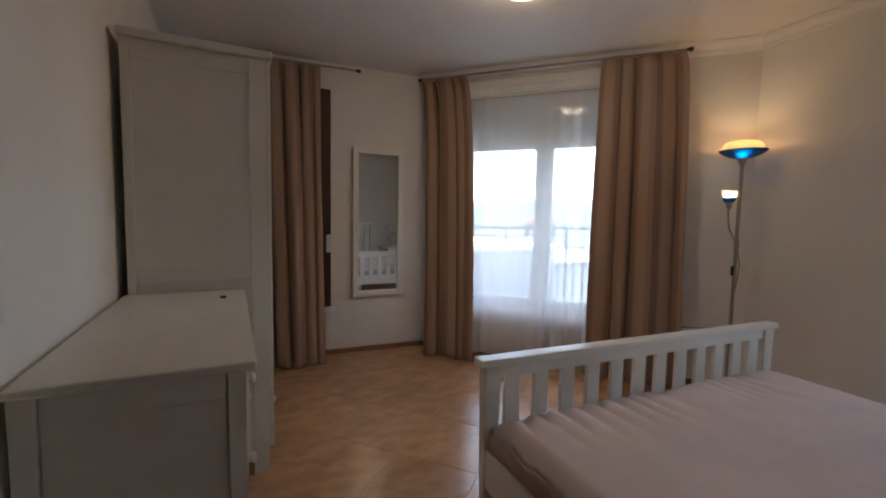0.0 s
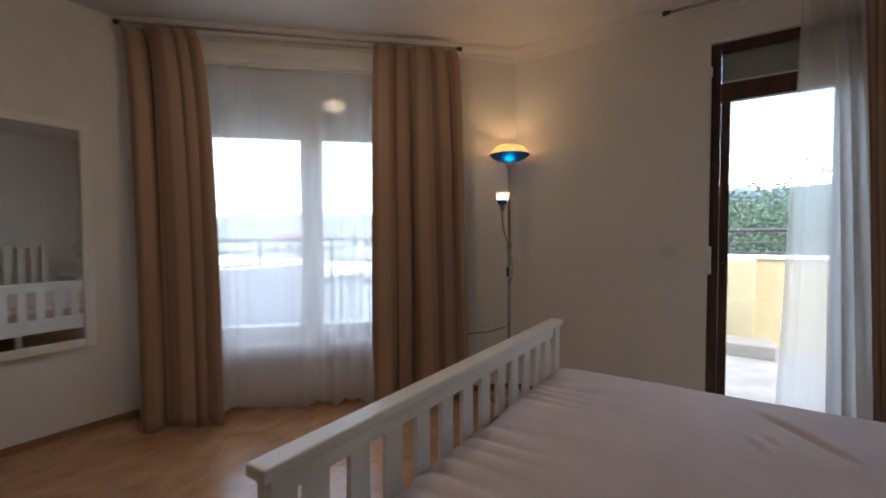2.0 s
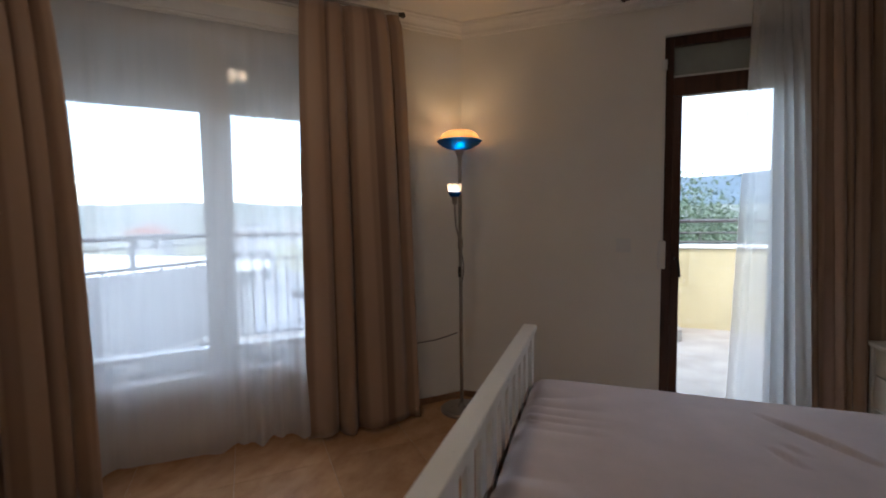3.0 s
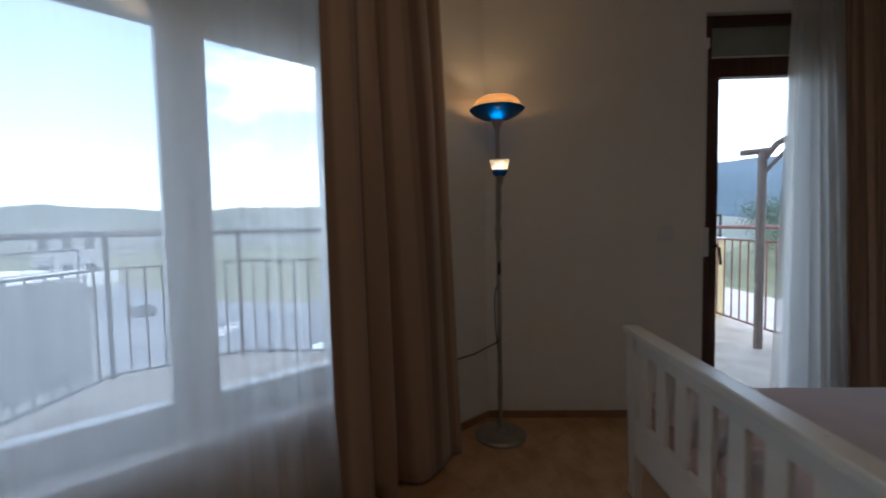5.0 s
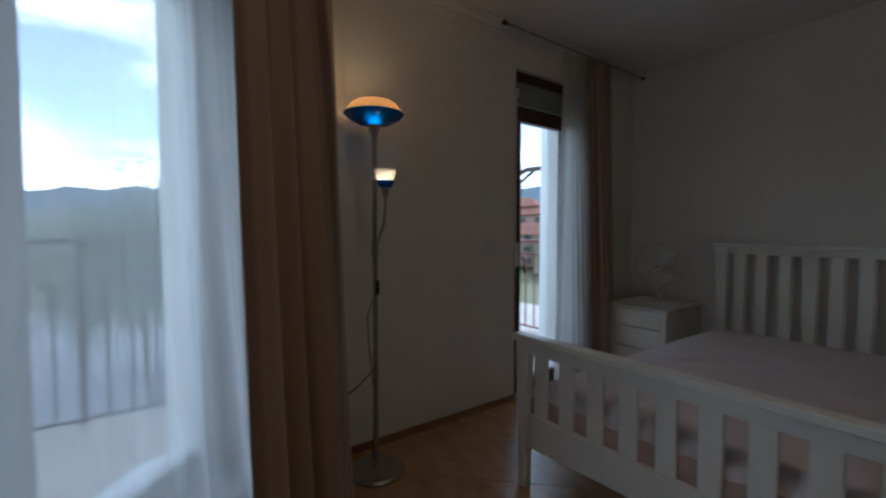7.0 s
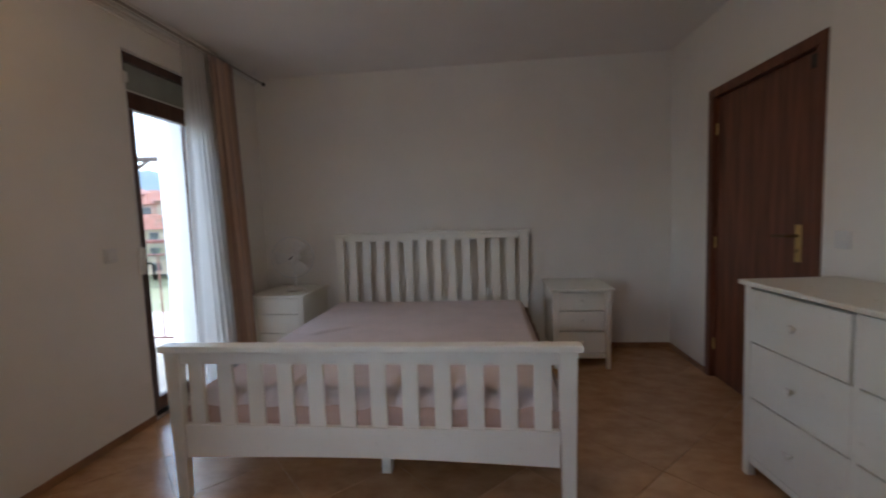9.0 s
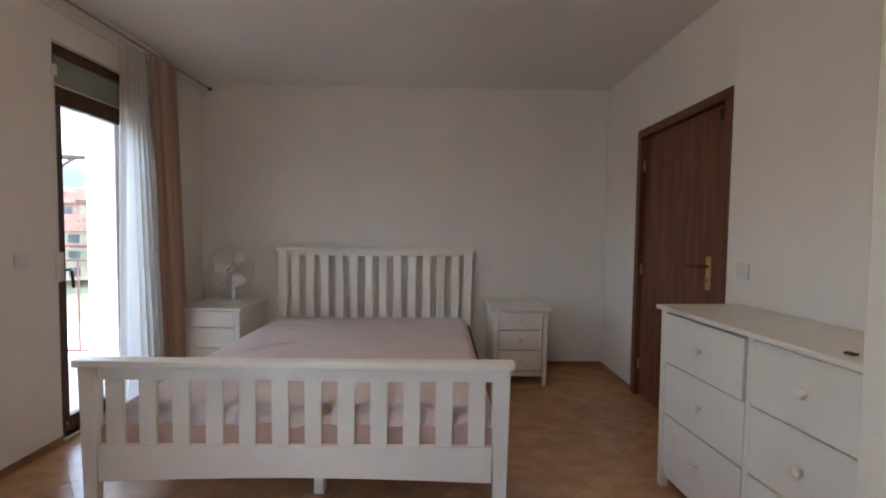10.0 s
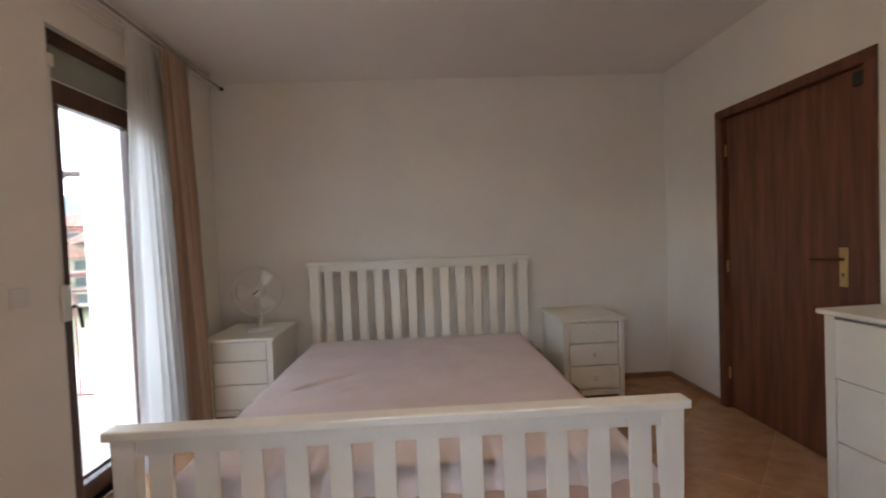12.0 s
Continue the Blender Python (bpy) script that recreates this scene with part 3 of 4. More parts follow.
def curtain(name, label, m, top, bottom, z0, z1, folds, amp, mat_, cat="curtain", seed=0, thick=True, tape=0.45, group="", pinch=1.0, hem=1.0):
    """Hanging cloth along local x between two lines (x0, x1, y) at the rod and at the hem."""
    rnd = random.Random(seed)
    ph = [rnd.uniform(0, 6.28) for _ in range(6)]
    nx, nz = int(folds * 18), 40
    bm = bmesh.new()
    lay = bm.verts.layers.float.new("across")
    grid = []
    for k in range(nz + 1):
        v = k / nz
        row = []
        z = z1 + (z0 - z1) * v
        gather = min(1.0, tape + v * 1.6)
        for i in range(nx + 1):
            u = i / nx
            x0 = top[0] + (bottom[0] - top[0]) * v ** pinch
            x1 = top[1] + (bottom[1] - top[1]) * v ** pinch
            y = top[2] + (bottom[2] - top[2]) * v ** 1.3
            uu = u + 0.085 * math.sin(6.1 * u + ph[0]) + 0.04 * math.sin(13.0 * u + ph[3]) + 0.02 * v * math.sin(5.0 * u + ph[4]) + 0.012 * math.sin(3.1 * v + ph[1] + 9 * u)
            a = 2 * math.pi * folds * uu + ph[2]
            wav = math.sin(a) + 0.30 * math.sin(0.5 * a + ph[3] + 0.9 * v) + 0.22 * math.sin(2 * a + ph[4] + 1.5 * v) + 0.10 * math.sin(3.7 * a + ph[5] + 2 * v)
            edge = 0.5 + 0.5 * min(1, 6 * u, 6 * (1 - u))
            dy = amp * (1 + (hem - 1) * v ** 1.5) * gather * wav * edge * (0.60 + 0.40 * math.sin(5.3 * u + ph[5] + 1.4 * v))
            dx = 0.35 * amp * gather * math.cos(a)
            ve = bm.verts.new((x0 + (x1 - x0) * u + dx, y + dy, z + (0.012 * math.sin(a * 0.5 + ph[1]) if k == nz else 0)))
            ve[lay] = u * (folds * 0.16)
            row.append(ve)
        grid.append(row)
    for a, b in zip(grid, grid[1:]):
        for i in range(nx):
            bm.faces.new((a[i], a[i + 1], b[i + 1], b[i]))
    me = bpy.data.meshes.new(name)
    for f in bm.faces:
        f.smooth = True
    bm.to_mesh(me)
    bm.free()
    me.materials.append(mat_)
    ob = new(name, me)
    ob.matrix_basis = m
    if thick:
        so = ob.modifiers.new("cloth", 'SOLIDIFY')
        so.thickness = 0.003
    return tagged(ob, label, cat, group)


CL = "brown-striped beige satin curtain in folds"
rod(BAY, 0.03, 2.187, -0.115, 2.537, "slim dark metal curtain rod above the window", CHROME, brackets=(0.10, 1.15, 2.12))
rod(BAY, 0.25, 1.95, -0.037, 2.3505, "white inner rod carrying the sheer curtain", PLASTIC, ends=False, r=0.011)
curtain("curtain", CL + " beside the bay window", BAY, (0.04, 0.46, -0.12), (0.19, 0.635, -0.28), 0.02, 2.525, 3.3, 0.06, CURTAIN, seed=3, group="satin curtains", pinch=0.5)
curtain("curtain", CL + " next to the floor lamp", BAY, (1.60, 2.18, -0.12), (1.575, 2.27, -0.19), 0.02, 2.525, 3.3, 0.05, CURTAIN, seed=6, group="satin curtains", pinch=0.4)
curtain("sheer_curtain", "thin white see-through voile curtain across the bay window", BAY, (0.42, 1.84, -0.037), (0.44, 1.76, -0.165), 0.06, 2.355, 9, 0.011, SHEER, seed=8, thick=False, hem=3.6)
rod(pose(0, YN, 0), -0.2, 0.96, -0.085, 2.537, "slim dark metal curtain rod beside the wardrobe", CHROME, brackets=(0.85,))
curtain("curtain", CL + " behind the wardrobe", pose(0, YN, 0), (0.12, 0.66, -0.10), (0.17, 0.69, -0.27), 0.02, 2.525, 3.4, 0.06, CURTAIN, seed=11, group="satin curtains")
EAST = pose(XE, 0, 0, 0, 0, -90)
rod(EAST, -1.06, 0.58, -0.12, 2.537, "slim metal curtain rod above the balcony door", CHROME, brackets=(-0.98, 0.45))
rod(EAST, -1.0, 0.58, -0.06, 2.545, "white inner rod carrying the gathered sheer curtain", PLASTIC, ends=False, r=0.011, brackets=(-0.9, 0.45))
curtain("sheer_curtain", "gathered white voile curtain beside the balcony door", EAST, (-0.44, -0.20, -0.085), (-0.53, -0.03, -0.10), 0.03, 2.525, 5, 0.03, SHEER_DOOR, seed=13, thick=False)
curtain("curtain", CL + " beside the balcony door", EAST, (-0.22, 0.10, -0.13), (-0.14, 0.16, -0.15), 0.03, 2.525, 5, 0.04, CURTAIN, seed=17, group="satin curtains")

# ---- bed ----
BX0, BX1, BY0, BY1 = 0.992, 2.806, -0.50, 1.551
bed = thing("bed", "white painted wooden double bed with slatted headboard and footboard", "bed")
BC = (BX0 + BX1) / 2
FH = 0.727


def leg_mesh(x0, x1, y0, y1, z0, z1, taper_z, taper):
    bm = box(x0, x1, y0, y1, z0, z1, 0.004)
    cx, cy = (x0 + x1) / 2, (y0 + y1) / 2
    for v in bm.verts:
        if v.co.z < z0 + 0.01:
            v.co.x, v.co.y = cx + (v.co.x - cx) * taper, cy + (v.co.y - cy) * taper
    return bm


for x in (BX0, BX1 - 0.075):
    part("leg", leg_mesh(x, x + 0.075, BY1 - 0.036, BY1 + 0.012, 0, FH - 0.03, 0.2, 0.7), LACQUER, bed)
    part("leg", leg_mesh(x - (0.0 if x == BX0 else 0.065), x + 0.075 - (0.0 if x == BX0 else 0.065), BY0 - 0.045, BY0 + 0.01, 0, 1.09, 0.2, 0.8), LACQUER, bed)
part("top_rail", box(BX0 - 0.02, BX1 + 0.02, BY1 - 0.046, BY1 + 0.021, FH - 0.03, FH, 0.005, seg=2), LACQUER, bed)
part("upper_rail", box(BX0 + 0.075, BX1 - 0.075, BY1 - 0.024, BY1 + 0.004, FH - 0.085, FH - 0.03, 0.003), LACQUER, bed)
bm = bmesh.new()
N = 24
low = [(BX0 + 0.075 + (BX1 - BX0 - 0.15) * i / N, 0.204 + 0.02 * math.sin(math.pi * i / N)) for i in range(N + 1)]
fr = [[bm.verts.new((x, y, z)) for x, z in low] + [bm.verts.new((x, y, 0.360)) for x, z in reversed(low)] for y in (BY1 - 0.026, BY1 + 0.006)]
bm.faces.new(fr[0])
bm.faces.new(fr[1][::-1])
for i in range(len(fr[0])):
    j = (i + 1) % len(fr[0])
    bm.faces.new((fr[0][i], fr[0][j], fr[1][j], fr[1][i]))
part("lower_rail", bm, LACQUER, bed)
NS = 12
gap0, gap1 = BX0 + 0.075, BX1 - 0.075
for i in range(NS):
    x = gap0 + 0.029 + i * (gap1 - gap0 - 0.058 - 0.072) / (NS - 1)
    part("slat", box(x, x + 0.072, BY1 - 0.019, BY1 - 0.001, 0.359, FH - 0.084, 0.003), LACQUER, bed)
part("top_rail", box(BX0 - 0.02, BX1 - 0.055, BY0 - 0.05, BY0 + 0.03, 1.09, 1.118, 0.008, seg=3), LACQUER, bed)
part("upper_rail", box(BX0 + 0.075, BX1 - 0.14, BY0 - 0.03, BY0 + 0.0, 1.045, 1.09, 0.003), LACQUER, bed)
part("lower_rail", box(BX0 + 0.075, BX1 - 0.14, BY0 - 0.03, BY0 + 0.0, 0.28, 0.47, 0.003), LACQUER, bed)
for i in range(12):
    x = BX0 + 0.115 + i * (BX1 - BX0 - 0.295 - 0.072) / 11
    part("slat", box(x, x + 0.072, BY0 - 0.024, BY0 - 0.006, 0.469, 1.046, 0.003), LACQUER, bed)
for x in (BX0 + 0.015, BX1 - 0.045):
    part("side_rail", box(x, x + 0.03, BY0, BY1 - 0.03, 0.20, 0.36, 0.004), LACQUER, bed)
part("middle_leg", box(BC - 0.055, BC - 0.005, 1.27, 1.32, 0, 0.24, 0.004), LACQUER, bed)
part("middle_beam", box(BC - 0.06, BC, BY0, BY1 - 0.03, 0.24, 0.30, 0.004), LACQUER, bed)
part("slat_base", box(BX0 + 0.046, BX1 - 0.046, BY0 + 0.01, BY1 - 0.036, 0.30, 0.325, 0.004), LACQUER, bed)

# mattress under a fitted sheet
MX0, MX1, MY0, MY1, MZ0, MZ1 = BX0 + 0.05, BX1 - 0.055, BY0 + 0.02, BY1 - 0.042, 0.326, 0.497
WRINKLES = ((2.415, 0.51, 0.66, 0.21, 0.020), (2.24, 0.648, 0.42, 0.075, 0.012), (2.30, 0.60, 0.5, 0.05, 0.008))
bm = bmesh.new()
NX, NY = 220, 160
rim = 0.06
top = []
for j in range(NY + 1):
    row = []
    for i in range(NX + 1):
        u, v = i / NX, j / NY
        x, y = MX0 + (MX1 - MX0) * u, MY0 + (MY1 - MY0) * v
        e = min(x - MX0, MX1 - x, y - MY0, MY1 - y)
        z = MZ1 - 0.05 * max(0.0, 1 - e / rim) ** 2
        z += 0.005 * noise.noise(Vector((x * 2.2, y * 2.2, 0))) + 0.002 * noise.noise(Vector((x * 9, y * 5, 3)))
        near = max(0.0, 1 - (MY1 - y) / 0.36)
        z += 0.024 * near * (abs(math.sin(x * 27 + 5 * noise.noise(Vector((x * 3, y * 1.2, 7))))) - 0.6) * (0.3 + 0.7 * near)
        for cx, cy, ang, ln, hgt in WRINKLES:
            p, q = (x - cx) * math.cos(ang) + (y - cy) * math.sin(ang), -(x - cx) * math.sin(ang) + (y - cy) * math.cos(ang)
            z += hgt * (0.7 * math.exp(-((q + 0.016) / 0.014) ** 2) - 1.0 * math.exp(-((q - 0.006) / 0.009) ** 2)) * max(0, 1 - (p / ln) ** 2)
        row.append(bm.verts.new((x, y, z)))
    top.append(row)
for a, b in zip(top, top[1:]):
    for i in range(NX):
        bm.faces.new((a[i], a[i + 1], b[i + 1], b[i]))
loop = top[0] + [r[-1] for r in top[1:]] + top[-1][-2::-1] + [r[0] for r in top[-2:0:-1]]
prev = loop
for k in range(1, 7):
    t_ = k / 6
    cur = []
    for idx, v in enumerate(loop):
        c = v.co
        nx_ = (1 if c.x > MX1 - 1e-4 else -1 if c.x < MX0 + 1e-4 else 0)
        ny_ = (1 if c.y > MY1 - 1e-4 else -1 if c.y < MY0 + 1e-4 else 0)
        o = 0.012 * math.sin(math.pi * t_) + 0.006 * math.sin(idx * 0.55) * t_
        cur.append(bm.verts.new((c.x + nx_ * o, c.y + ny_ * o, c.z + (MZ0 - c.z) * t_)))
    for i in range(len(loop)):
        j = (i + 1) % len(loop)
        bm.faces.new((prev[i], prev[j], cur[j], cur[i]))
    prev = cur
bm.faces.new(prev)
mattress = thing("mattress", "mattress in a creased mauve-beige fitted sheet on the bed", "mattress")
part("fitted_sheet", bm, SHEET, mattress, smooth=True)
# wavy band round the sheet's lower side, with its shade in the colour
bm = bmesh.new()
ring = []
per = [(MX0 + (MX1 - MX0) * i / 60, MY0, 0, -1) for i in range(60)] + [(MX1, MY0 + (MY1 - MY0) * i / 60, 1, 0) for i in range(60)] + [(MX1 - (MX1 - MX0) * i / 60, MY1, 0, 1) for i in range(60)] + [(MX0, MY1 - (MY1 - MY0) * i / 60, -1, 0) for i in range(60)]
for i, (x, y, nx_, ny_) in enumerate(per):
    up = MZ0 + 0.10 + 0.02 * abs(math.sin(i * 0.42)) + 0.012 * noise.noise(Vector((i * 0.3, 2, 0)))
    ring.append([bm.verts.new((x + nx_ * o, y + ny_ * o, z)) for o, z in ((0.016, up), (0.024, up - 0.012), (0.022, MZ0 + 0.02), (0.012, MZ0 + 0.002), (0.0, MZ0 + 0.002))])
for a, b in zip(ring, ring[1:] + ring[:1]):
    for i in range(4):
        bm.faces.new((a[i], b[i], b[i + 1], a[i + 1]))
part("sheet_side_band", bm, SHEET_SHADE, mattress, "lower sheet side, its warm shade painted pinkish brown", smooth=True)
part("piping", tube([(MX0 + 0.02, MY0 + 0.0, MZ0 + 0.012), (MX0 - 0.004, MY0 + 0.1, MZ0 + 0.012), (MX0 - 0.006, MY1 - 0.1, MZ0 + 0.012), (MX0 + 0.02, MY1 + 0.002, MZ0 + 0.012)], 0.006, 6), SHEET, mattress)


# ---- nightstands ----
def nightstand(x0, x1, y0, y1, h, label, knobs=True):
    th = thing("nightstand", label, "nightstand", "white nightstands")
    part("top", box(x0 - 0.02, x1 + 0.02, y0, y1 + 0.02, h - 0.022, h, 0.006, seg=3), LACQUER, th)
    for x in (x0, x1 - 0.045):
        for y in (y0 + 0.005, y1 - 0.045):
            part("leg", leg_mesh(x, x + 0.045, y, y + 0.045, 0, h - 0.022, 0.1, 0.65), LACQUER, th)
    for x in (x0 + 0.006, x1 - 0.022):
        part("side_panel", box(x, x + 0.016, y0 + 0.05, y1 - 0.045, 0.13, h - 0.023, 0.002), LACQUER, th)
    part("back_panel", box(x0 + 0.045, x1 - 0.045, y0 + 0.01, y0 + 0.02, 0.13, h - 0.023, 0.001), LACQUER, th)
    part("apron", box(x0 + 0.045, x1 - 0.045, y1 - 0.04, y1 - 0.012, 0.085, 0.125, 0.003), LACQUER, th)
    part("carcass", box(x0 + 0.03, x1 - 0.03, y0 + 0.03, y1 - 0.042, 0.128, h - 0.026), LACQUER, th)
    zs = [0.13, 0.305, 0.47, h - 0.026]
    for a, b in zip(zs, zs[1:]):
        d = part("drawer", box(x0 + 0.048, x1 - 0.048, y1 - 0.04, y1 - 0.008, a + 0.004, b - 0.004, 0.003), LACQUER, th)
        if knobs:
            part("knob", knob_mesh((x0 + x1) / 2, y1 - 0.009, (a + b) / 2, (0, 1, 0), 0.9), LACQUER, d)
    return th


nightstand(0.392, 0.845, -0.645, -0.098, 0.65, "white three-drawer wooden nightstand beside the bed")
nightstand(2.905, 3.372, -0.645, -0.09, 0.635, "white three-drawer nightstand under a small desk fan", knobs=False)

# ---- desk fan ----
fan = thing("desk_fan", "small white plastic desk fan on the nightstand", "fan", loc=(3.07, -0.33, 0.635), rz=8)
part("base", lathe([(0, 0), (0.085, 0), (0.088, 0.012), (0.07, 0.026), (0.03, 0.034), (0, 0.036)], 28), PLASTIC, fan)
part("stem", tube([(0, 0, 0.03), (0, 0, 0.10), (0, -0.01, 0.24)], 0.016), PLASTIC, fan)
part("motor", lathe([(0, -0.10), (0.035, -0.095), (0.045, -0.05), (0.045, -0.005), (0.02, 0.0), (0, 0.0)], 20, m=Matrix.Translation((0, 0.02, 0.30)) @ Vector((0, 1, 0)).to_track_quat('Z', 'Y').to_matrix().to_4x4()), PLASTIC, fan)
guard = part("guard", tube([(0.182 * math.cos(a * math.pi / 18), 0.035, 0.30 + 0.182 * math.sin(a * math.pi / 18)) for a in range(37)], 0.006, 6), FANWIRE, fan)
for k in range(26):
    a = 2 * math.pi * k / 26
    for s in (-1, 1):
        part("wire", tube([(0.035 * math.cos(a), 0.04 + s * 0.045, 0.30 + 0.035 * math.sin(a)), (0.145 * math.cos(a), 0.035 + s * 0.045, 0.30 + 0.145 * math.sin(a)), (0.182 * math.cos(a), 0.035, 0.30 + 0.182 * math.sin(a))], 0.0015, 4), FANWIRE, guard)
for k in range(3):
    bm = bmesh.new()
    rows = []
    for r in (0.03, 0.08, 0.13, 0.158):
        rows.append([bm.verts.new((r * math.cos(2.1 * k + s), 0.035 + 0.02 * s, 0.30 + r * math.sin(2.1 * k + s))) for s in [(-0.45 + 0.15 * i) * (1 if r < 0.14 else 0.75) for i in range(7)]])
    for a, b in zip(rows, rows[1:]):
        for i in range(6):
            bm.faces.new((a[i], a[i + 1], b[i + 1], b[i]))
    bl = part("blade", bm, PLASTIC, fan, smooth=True)
    bl.modifiers.new("thick", 'SOLIDIFY').thickness = 0.002
badge = part("hub_badge", lathe([(0, 0.0), (0.036, 0.0), (0.034, 0.008), (0, 0.010)], 24, m=Matrix.Translation((0, 0.083, 0.30)) @ Vector((0, 1, 0)).to_track_quat('Z', 'Y').to_matrix().to_4x4()), PLASTIC, fan, "white round badge")
bm = box(-0.024, 0.024, 0.0932, 0.0945, -0.004, 0.004)
bmesh.ops.rotate(bm, verts=bm.verts[:], cent=(0, 0, 0), matrix=Matrix.Rotation(radians(40), 3, 'Y'))
bmesh.ops.translate(bm, verts=bm.verts[:], vec=(0, 0, 0.30))
part("badge_mark", bm, BLACK, badge, "dark bar on the badge")

# ---- dresser ----
DX, DY0, DY1, DH = 0.178, 1.178, 2.225, 0.924
dr = thing("dresser", "white lacquered chest of drawers with round knobs against the wall", "dresser")
part("top", box(XW + 0.008, DX + 0.02, DY0 - 0.018, DY1 + 0.015, DH - 0.022, DH, 0.006, seg=3), CREAM_SHADE, dr)
for x in (XW + 0.012, DX - 0.045):
    for y in (DY0, DY1 - 0.045):
        part("leg", leg_mesh(x, x + 0.045, y, y + 0.045, 0, DH - 0.022, 0.1, 0.8), CREAM_SHADE, dr)
for y in (DY0 + 0.012, DY1 - 0.03):
    part("side_panel", box(XW + 0.058, DX - 0.046, y, y + 0.018, 0.12, DH - 0.09, 0.002), CREAM_SHADE, dr)
    part("side_rail", box(XW + 0.058, DX - 0.046, y - 0.006, y + 0.024, DH - 0.09, DH - 0.023, 0.003), CREAM_SHADE, dr)
    part("side_rail", box(XW + 0.058, DX - 0.046, y - 0.006, y + 0.024, 0.07, 0.12, 0.003), CREAM_SHADE, dr)
part("back_panel", box(XW + 0.015, XW + 0.025, DY0 + 0.046, DY1 - 0.046, 0.08, DH - 0.024), CREAM_SHADE, dr)
part("bottom_rail", box(DX - 0.035, DX - 0.008, DY0 + 0.046, DY1 - 0.046, 0.07, 0.105, 0.003), CREAM_SHADE, dr)
DIV = 1.735
part("divider", box(DX - 0.035, DX - 0.004, DIV - 0.012, DIV + 0.012, 0.105, DH - 0.023, 0.002), CREAM_SHADE, dr)
part("carcass", box(XW + 0.06, DX - 0.04, DY0 + 0.05, DY1 - 0.05, 0.10, DH - 0.03), CREAM_SHADE, dr)
for (y0, y1), zs in (((DY0 + 0.048, DIV - 0.014), (0.108, 0.385, 0.645, DH - 0.026)), ((DIV + 0.014, DY1 - 0.048), (0.108, 0.385, 0.645, DH - 0.026))):
    for a, b in zip(zs, zs[1:]):
        ajar = y0 < DIV - 0.1 and a > 0.6
        d = part("drawer", box(DX - 0.034, DX + (0.004 if ajar else -0.002), y0, y1 - (0.006 if ajar else 0), a + 0.003, b - (0.009 if ajar else 0.003), 0.003), CREAM_SHADE, dr)
        part("knob", knob_mesh(DX - 0.003, (y0 + y1) / 2, (a + b) / 2, (1, 0, 0), 1.0), CREAM_SHADE, d)
dr.matrix_basis = BEND_M
lens = thing("cable_stopper", "small black plastic stopper on the dresser top", "stopper")
part("stopper", box(0.0, 0.022, 1.985, 2.015, DH, DH + 0.007, 0.002), BLACK, lens)
lens.matrix_basis = BEND_M @ Matrix.Translation((0.10, 0.04, 0))

# ---- wardrobe ----
WX, WY0, WY1, WH = 0.298, 2.245, 3.19, 2.02
wa = thing("wardrobe", "tall off-white painted wooden wardrobe with panelled side and knobs", "wardrobe")
part("cornice", box(XW + 0.012, WX + 0.03, WY0 - 0.02, WY1 + 0.02, WH - 0.035, WH, 0.008, seg=3), CREAM_SHADE, wa)
for y in (WY0, WY1 - 0.03):
    part("side_panel", box(XW + 0.045, WX - 0.065, y + 0.008, y + 0.022, 0.12, WH - 0.036, 0.001), CREAM_SHADE, wa)
    for x0, x1 in ((XW + 0.02, XW + 0.055), (WX - 0.07, WX)):
        part("stile", box(x0, x1, y, y + 0.03, 0.0, WH - 0.036, 0.003), CREAM_SHADE, wa)
    for z0, z1 in ((WH - 0.11, WH - 0.036), (0.97, 1.03), (0.10, 0.17)):
        part("rail", box(XW + 0.0555, WX - 0.0705, y + 0.001, y + 0.029, z0, z1, 0.003), CREAM_SHADE, wa)
part("back_panel", box(XW + 0.021, XW + 0.033, WY0 + 0.031, WY1 - 0.031, 0.1, WH - 0.036), CREAM_SHADE, wa)
part("base", box(XW + 0.034, WX - 0.03, WY0 + 0.031, WY1 - 0.031, 0.10, 0.125, 0.002), CREAM_SHADE, wa)
wm = (WY0 + WY1) / 2
for y0, y1, ky in ((WY0 + 0.003, wm - 0.002, wm - 0.04), (wm + 0.002, WY1 - 0.003, wm + 0.04)):
    d = part("door", box(WX + 0.001, WX + 0.021, y0, y1, 0.42, WH - 0.04, 0.003), CREAM_SHADE, wa)
    part("knob", knob_mesh(WX + 0.02, ky, 1.07, (1, 0, 0), 0.9), CREAM_SHADE, d)
    d = part("drawer", box(WX + 0.001, WX + 0.021, y0, y1, 0.13, 0.414, 0.003), CREAM_SHADE, wa)
    part("knob", knob_mesh(WX + 0.02, (y0 + y1) / 2, 0.27, (1, 0, 0), 0.9), CREAM_SHADE, d)
wa.matrix_basis = BEND_M

# ---- mirror ----
mi = thing("wall_mirror", "tall narrow wall mirror in a plain white frame", "mirror")
MX, MZa, MZb, FW = (0.937, 1.415), 0.53, 1.89, 0.05
for x0, x1, z0, z1 in ((MX[0], MX[0] + FW, MZa, MZb), (MX[1] - FW, MX[1], MZa, MZb), (MX[0] + FW, MX[1] - FW, MZb - FW, MZb), (MX[0] + FW, MX[1] - FW, MZa, MZa + FW)):
    part("frame", box(x0, x1, YN - 0.025, YN - 0.001, z0, z1, 0.004), LACQUER, mi)
part("glass", box(MX[0] + FW, MX[1] - FW, YN - 0.010, YN - 0.004, MZa + FW, MZb - FW), MIRROR, mi, "silvered mirror glass")
mi.matrix_basis = Matrix.Translation((MX[1], YN, 0)) @ Matrix.Rotation(radians(3.2), 4, 'Z') @ Matrix.Translation((-MX[1], -YN, 0))

